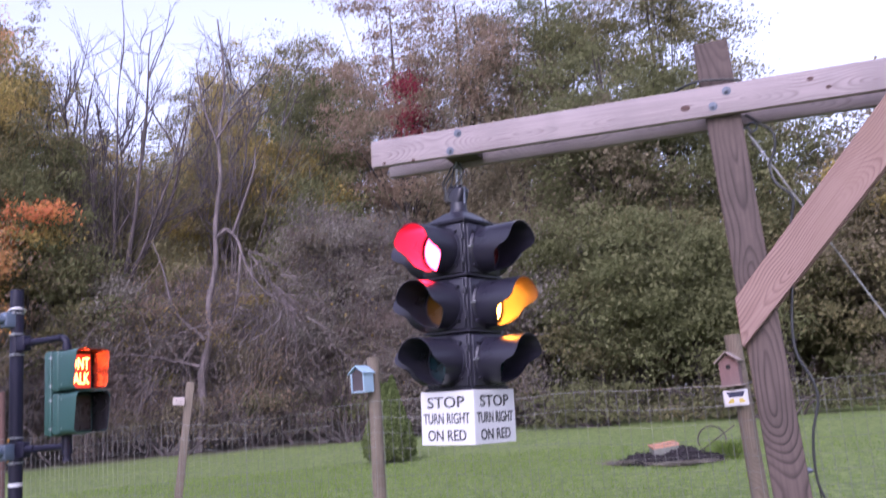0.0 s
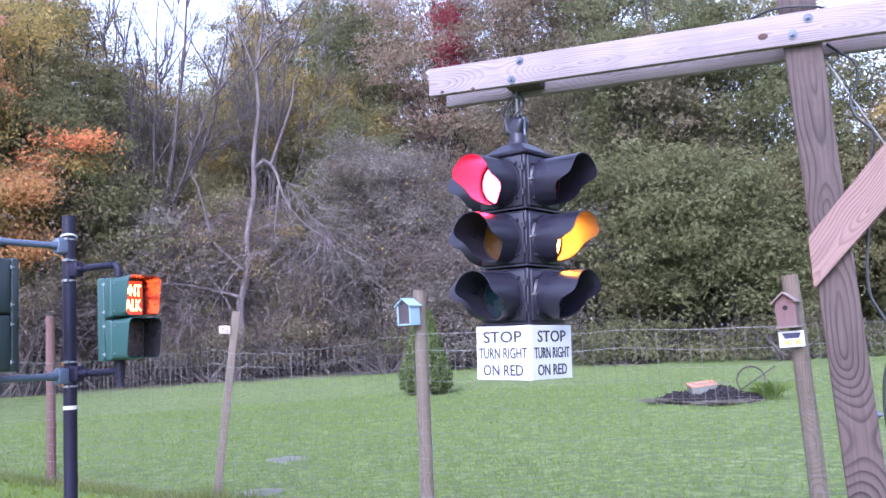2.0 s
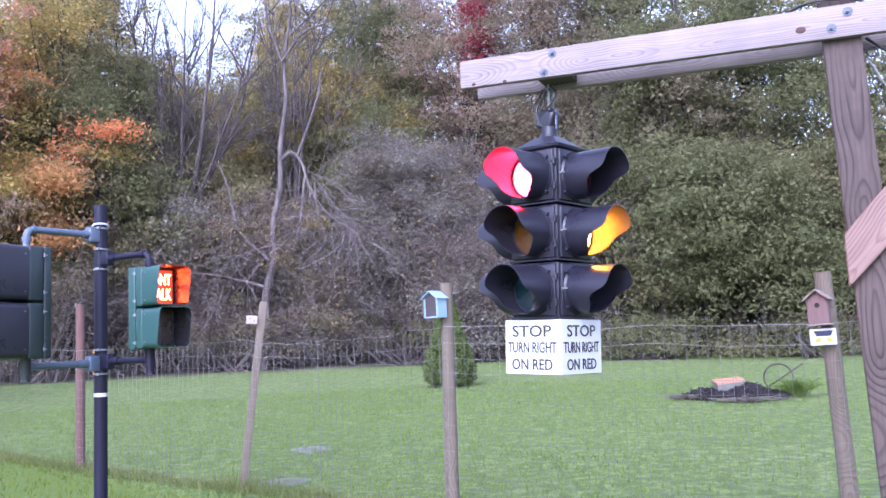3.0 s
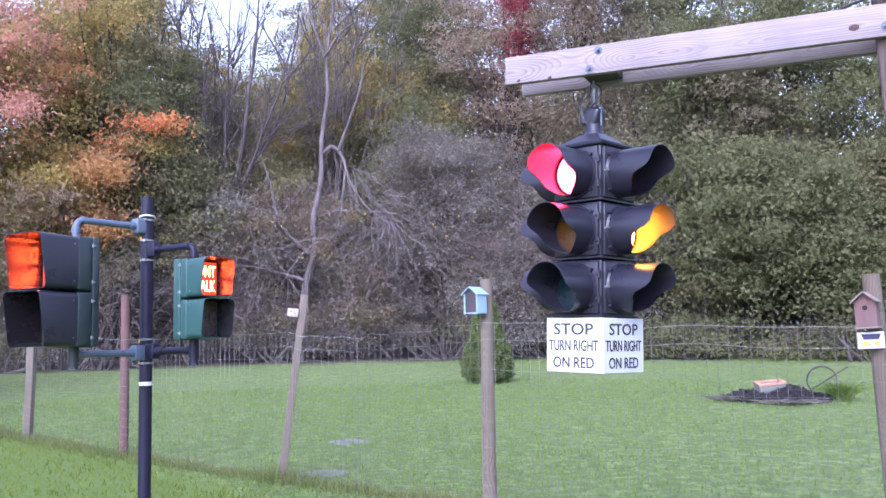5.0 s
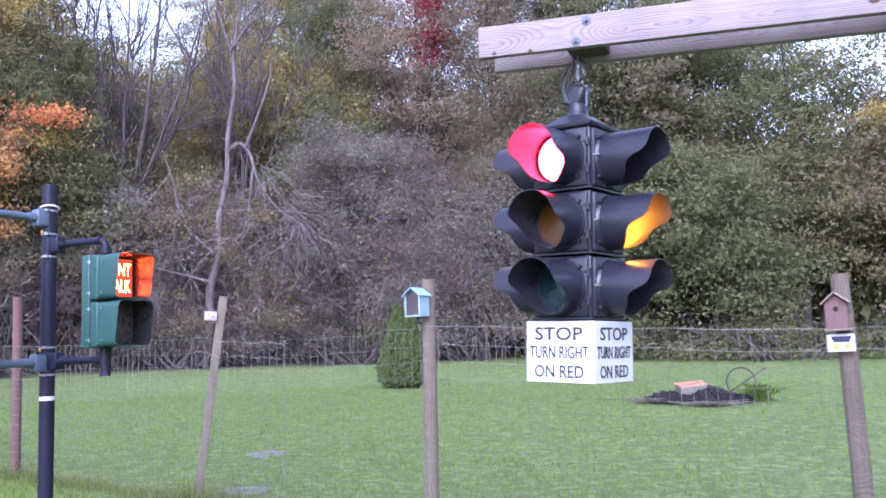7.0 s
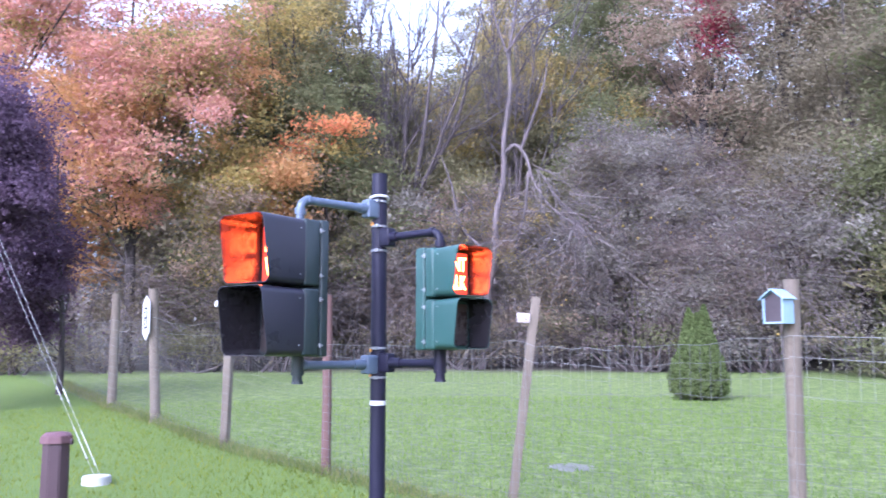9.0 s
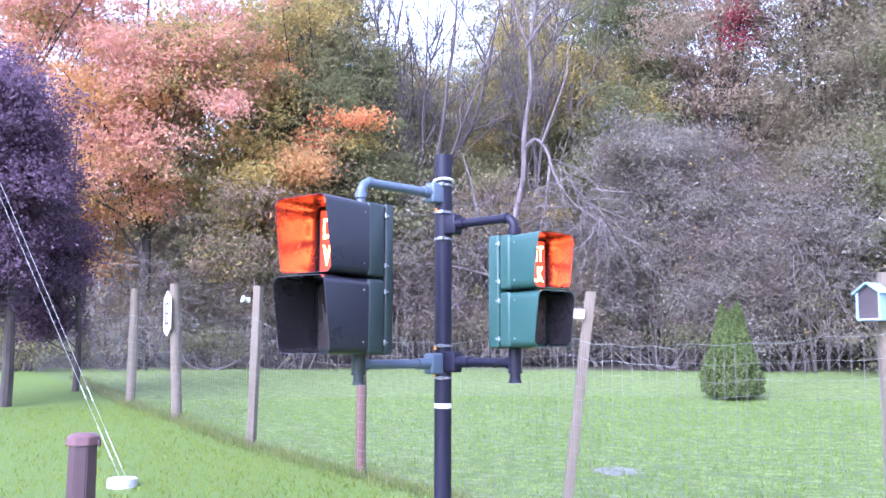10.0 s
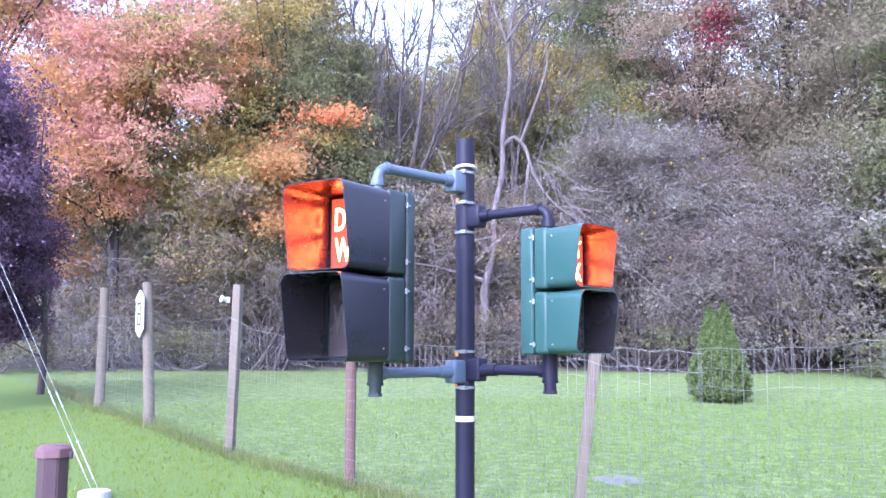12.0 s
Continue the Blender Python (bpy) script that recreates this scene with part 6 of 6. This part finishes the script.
tree(3.6, 31.2, 12.5, [("green", [((0, 0, 6.9), (2.8, 2.2, 4.1), 300, 60)]), ("olive", [((0.3, -1.2, 4.8), (2.6, 1.6, 2.6), 130, 55)])], 0.16, label="green tree turning olive at the wood edge")
tree(7.4, 30.2, 10.5, [("dull", [((0, 0, 6.0), (2.8, 2.2, 4.0), 260, 55)]), ("olive", [((-0.4, -1.0, 4.4), (2.4, 1.6, 2.0), 110, 50)]), ("yellow", [((0.2, -1.2, 6.4), (2.0, 1.2, 1.2), 40, 45)])], 0.14, label="olive tree with yellow leaves at the wood edge")
tree(11.5, 28.6, 11, [("green", [((0, 0, 6.4), (3.2, 2.4, 4.2), 240, 55)])], 0.16, label="green tree at the wood edge")

# brush and shrubs at the foot of the wood
thicket(-11.2, 29.6, [((0, 0, 4.6), (2.5, 1.8, 2.5)), ((-2.2, -0.4, 3.0), (1.9, 1.5, 1.9)), ((1.7, 0, 5.9), (1.5, 1.4, 2.0)), ((2.5, -0.2, 3.2), (1.6, 1.4, 1.8)), ((-0.7, 0.3, 7.0), (1.4, 1.3, 1.5)), ((-3.5, -0.3, 1.6), (1.4, 1.1, 1.2))],
        560, 0.85, 0.0105, [("grey", 105, 24), ("wide", 85, 24), ("dull", 45, 22)], "overgrown grey apple tree with sparse leaves", "apple_tree", fruit=80, stems=22)
thicket(-6.5, 29.0, [((0, 0, 3.0), (2.6, 1.7, 2.6)), ((-1.8, -0.3, 2.0), (2.0, 1.4, 1.7))], 900, 0.9, 0.0115, [("grey", 130, 26), ("wide", 70, 22), ("dull", 60, 22)], "grey twiggy shrub with pale leaves", fruit=16)
thicket(-14.4, 28.8, [((0.2, 0, 2.2), (2.0, 1.4, 2.0)), ((-1.0, 0, 1.0), (1.6, 1.2, 0.9))], 520, 1.1, 0.011, [("dull", 50, 24), ("rust", 40, 22)], "grey leafless brush at the wood edge")
thicket(-19.4, 26.4, [((0, 0, 2.4), (2.4, 1.6, 2.2)), ((-1.4, 0.4, 3.4), (1.6, 1.4, 2.2))], 520, 1.2, 0.011, [("rust", 34, 22), ("dull", 30, 24), ("wide", 80, 22)], "brown leafless brush at the wood edge")
thicket(-22.2, 23.4, [((0, 0, 2.3), (2.8, 1.6, 2.3))], 750, 0.9, 0.011, [("dull", 90, 24), ("wide", 70, 22)], "grey leafless brush at the wood edge")
thicket(-26.2, 20.4, [((0, 0, 1.9), (2.8, 1.6, 2.0))], 650, 0.9, 0.011, [("dull", 90, 24), ("wide", 50, 22)], "grey leafless brush at the wood edge")
thicket(-17.4, 27.6, [((0, 0, 3.0), (1.9, 1.3, 2.4)), ((1.2, 0.4, 4.6), (1.5, 1.2, 1.8)), ((-1.0, 0.5, 4.4), (1.4, 1.1, 1.9))], 420, 1.3, 0.010, [("wide", 60, 22), ("rust", 26, 22), ("yellow", 10, 18)], "tangled brown brush with a few autumn leaves")
thicket(-30.5, 24.6, [((0, 0, 2.4), (4.0, 1.5, 2.8)), ((-4.0, -2.5, 2.2), (3.0, 1.5, 2.6))], 420, 1.1, 0.011, [("wide", 110, 24), ("dull", 90, 24)], "grey-brown brush under the maples")
thicket(-2.4, 28.0, [((0, 0, 0.6), (2.8, 1.0, 0.7))], 300, 0.7, 0.009, [("green", 120, 26)], "dark green undergrowth at the wood edge", twig="twig_dark")
thicket(2.6, 27.2, [((0, 0, 0.55), (3.0, 1.0, 0.65))], 300, 0.7, 0.009, [("green", 110, 26), ("olive", 50, 22)], "dark green undergrowth at the wood edge", twig="twig_dark")
thicket(7.6, 26.4, [((0, 0, 1.0), (3.0, 1.1, 1.2))], 300, 0.7, 0.009, [("dull", 120, 26)], "dull green undergrowth at the wood edge", twig="twig_dark")
thicket(-10.4, 28.3, [((0, 0, 0.9), (3.2, 1.0, 0.9))], 420, 0.8, 0.009, [("green", 30, 24), ("wide", 50, 22)], "dark green undergrowth at the wood edge", twig="twig_dark")
thicket(-16.6, 26.9, [((0, 0, 0.9), (2.8, 1.0, 0.8))], 400, 0.7, 0.009, [("dull", 80, 22)], "dull green undergrowth at the wood edge", twig="twig_dark")
thicket(-28.5, 18.2, [((0, 0, 0.9), (2.4, 1.0, 0.9))], 300, 0.6, 0.009, [("olive", 120, 26)], "yellow-green undergrowth at the wood edge", twig="twig_dark")
thicket(-33.6, 20.4, [((0, 0, 1.8), (3.4, 1.2, 2.0))], 260, 0.7, 0.009, [("olive", 130, 26), ("green", 90, 24)], "yellow-green undergrowth at the wood edge", twig="twig_dark")
thicket(-37.5, 16.6, [((0, 0, 2.0), (3.4, 1.4, 2.2))], 260, 0.7, 0.009, [("green", 130, 26), ("dull", 90, 24)], "dark green undergrowth at the wood edge", twig="twig_dark")
thicket(-23.8, 22.2, [((0, 0, 0.7), (2.2, 0.012, 0.6))], 300, 0.6, 0.009, [("olive", 60, 24)], "yellow-green undergrowth at the wood edge", twig="twig_dark")


def far_wood():
    """Deep wood behind the edge: joined leaves and stems of many trees."""
    w = thing("far_wood", pose(0, 0, 0), "dense mixed autumn wood behind the edge trees", "wood", kind="stuff")
    keys = ["dull", "green", "rust", "olive"]
    groups = {k: [] for k in keys}
    stems = []
    for i in range(46):
        a = i / 45
        x = -46 + 66 * a + RNG.normal(0, 1.0)
        y = 26 + 20 * np.sin(np.pi * min(a * 0.75 + 0.12, 1)) + RNG.uniform(0, 5)
        z = gz(x, y)
        gap = -30 < x < -23
        h = (RNG.uniform(8, 10) if gap else RNG.uniform(11, 16))
        if x > 2:
            h = RNG.uniform(8.5, 10.5)
        k = keys[RNG.integers(0, 4)]
        _, pts = crown_points([((x, y, z + h * 0.52), (3.0, 2.4, h * 0.48), 170, 16)], 1.0, 0.5)
        groups[k].append(pts)
        for _ in range(1):
            q = x + RNG.normal(0, 1.2)
            stems.append(np.stack([np.linspace(q, q + RNG.normal(0, 0.5), 6), np.full(6, y - 0.5), np.linspace(z - 0.1, z + h * 0.9, 6)], 1))
    for i in range(90):
        x = -40 + 56 * i / 89 + RNG.normal(0, 0.4)
        y = 25 + 11 * np.sin(np.pi * min(i / 89 * 0.75 + 0.15, 1)) + RNG.uniform(0, 2.5)
        _, pts = crown_points([((x, y, gz(x, y) + 2.6), (1.9, 1.3, 2.7), 42, 16)], 1.0, 0.42)
        groups[keys[i % 2]].append(pts)
    for k, chunks in groups.items():
        if chunks:
            part_mesh("leaf_mass", leaflet_mesh("leaf_mass", np.concatenate(chunks), 0.30), M["leaf_" + k], w, smooth=False)
    part_mesh("stems", tubes_mesh("stems", np.array(stems), np.linspace(0.13, 0.04, 6)[None, :] + np.zeros((len(stems), 1)), 6), M["bark_brown"], w)


far_wood()
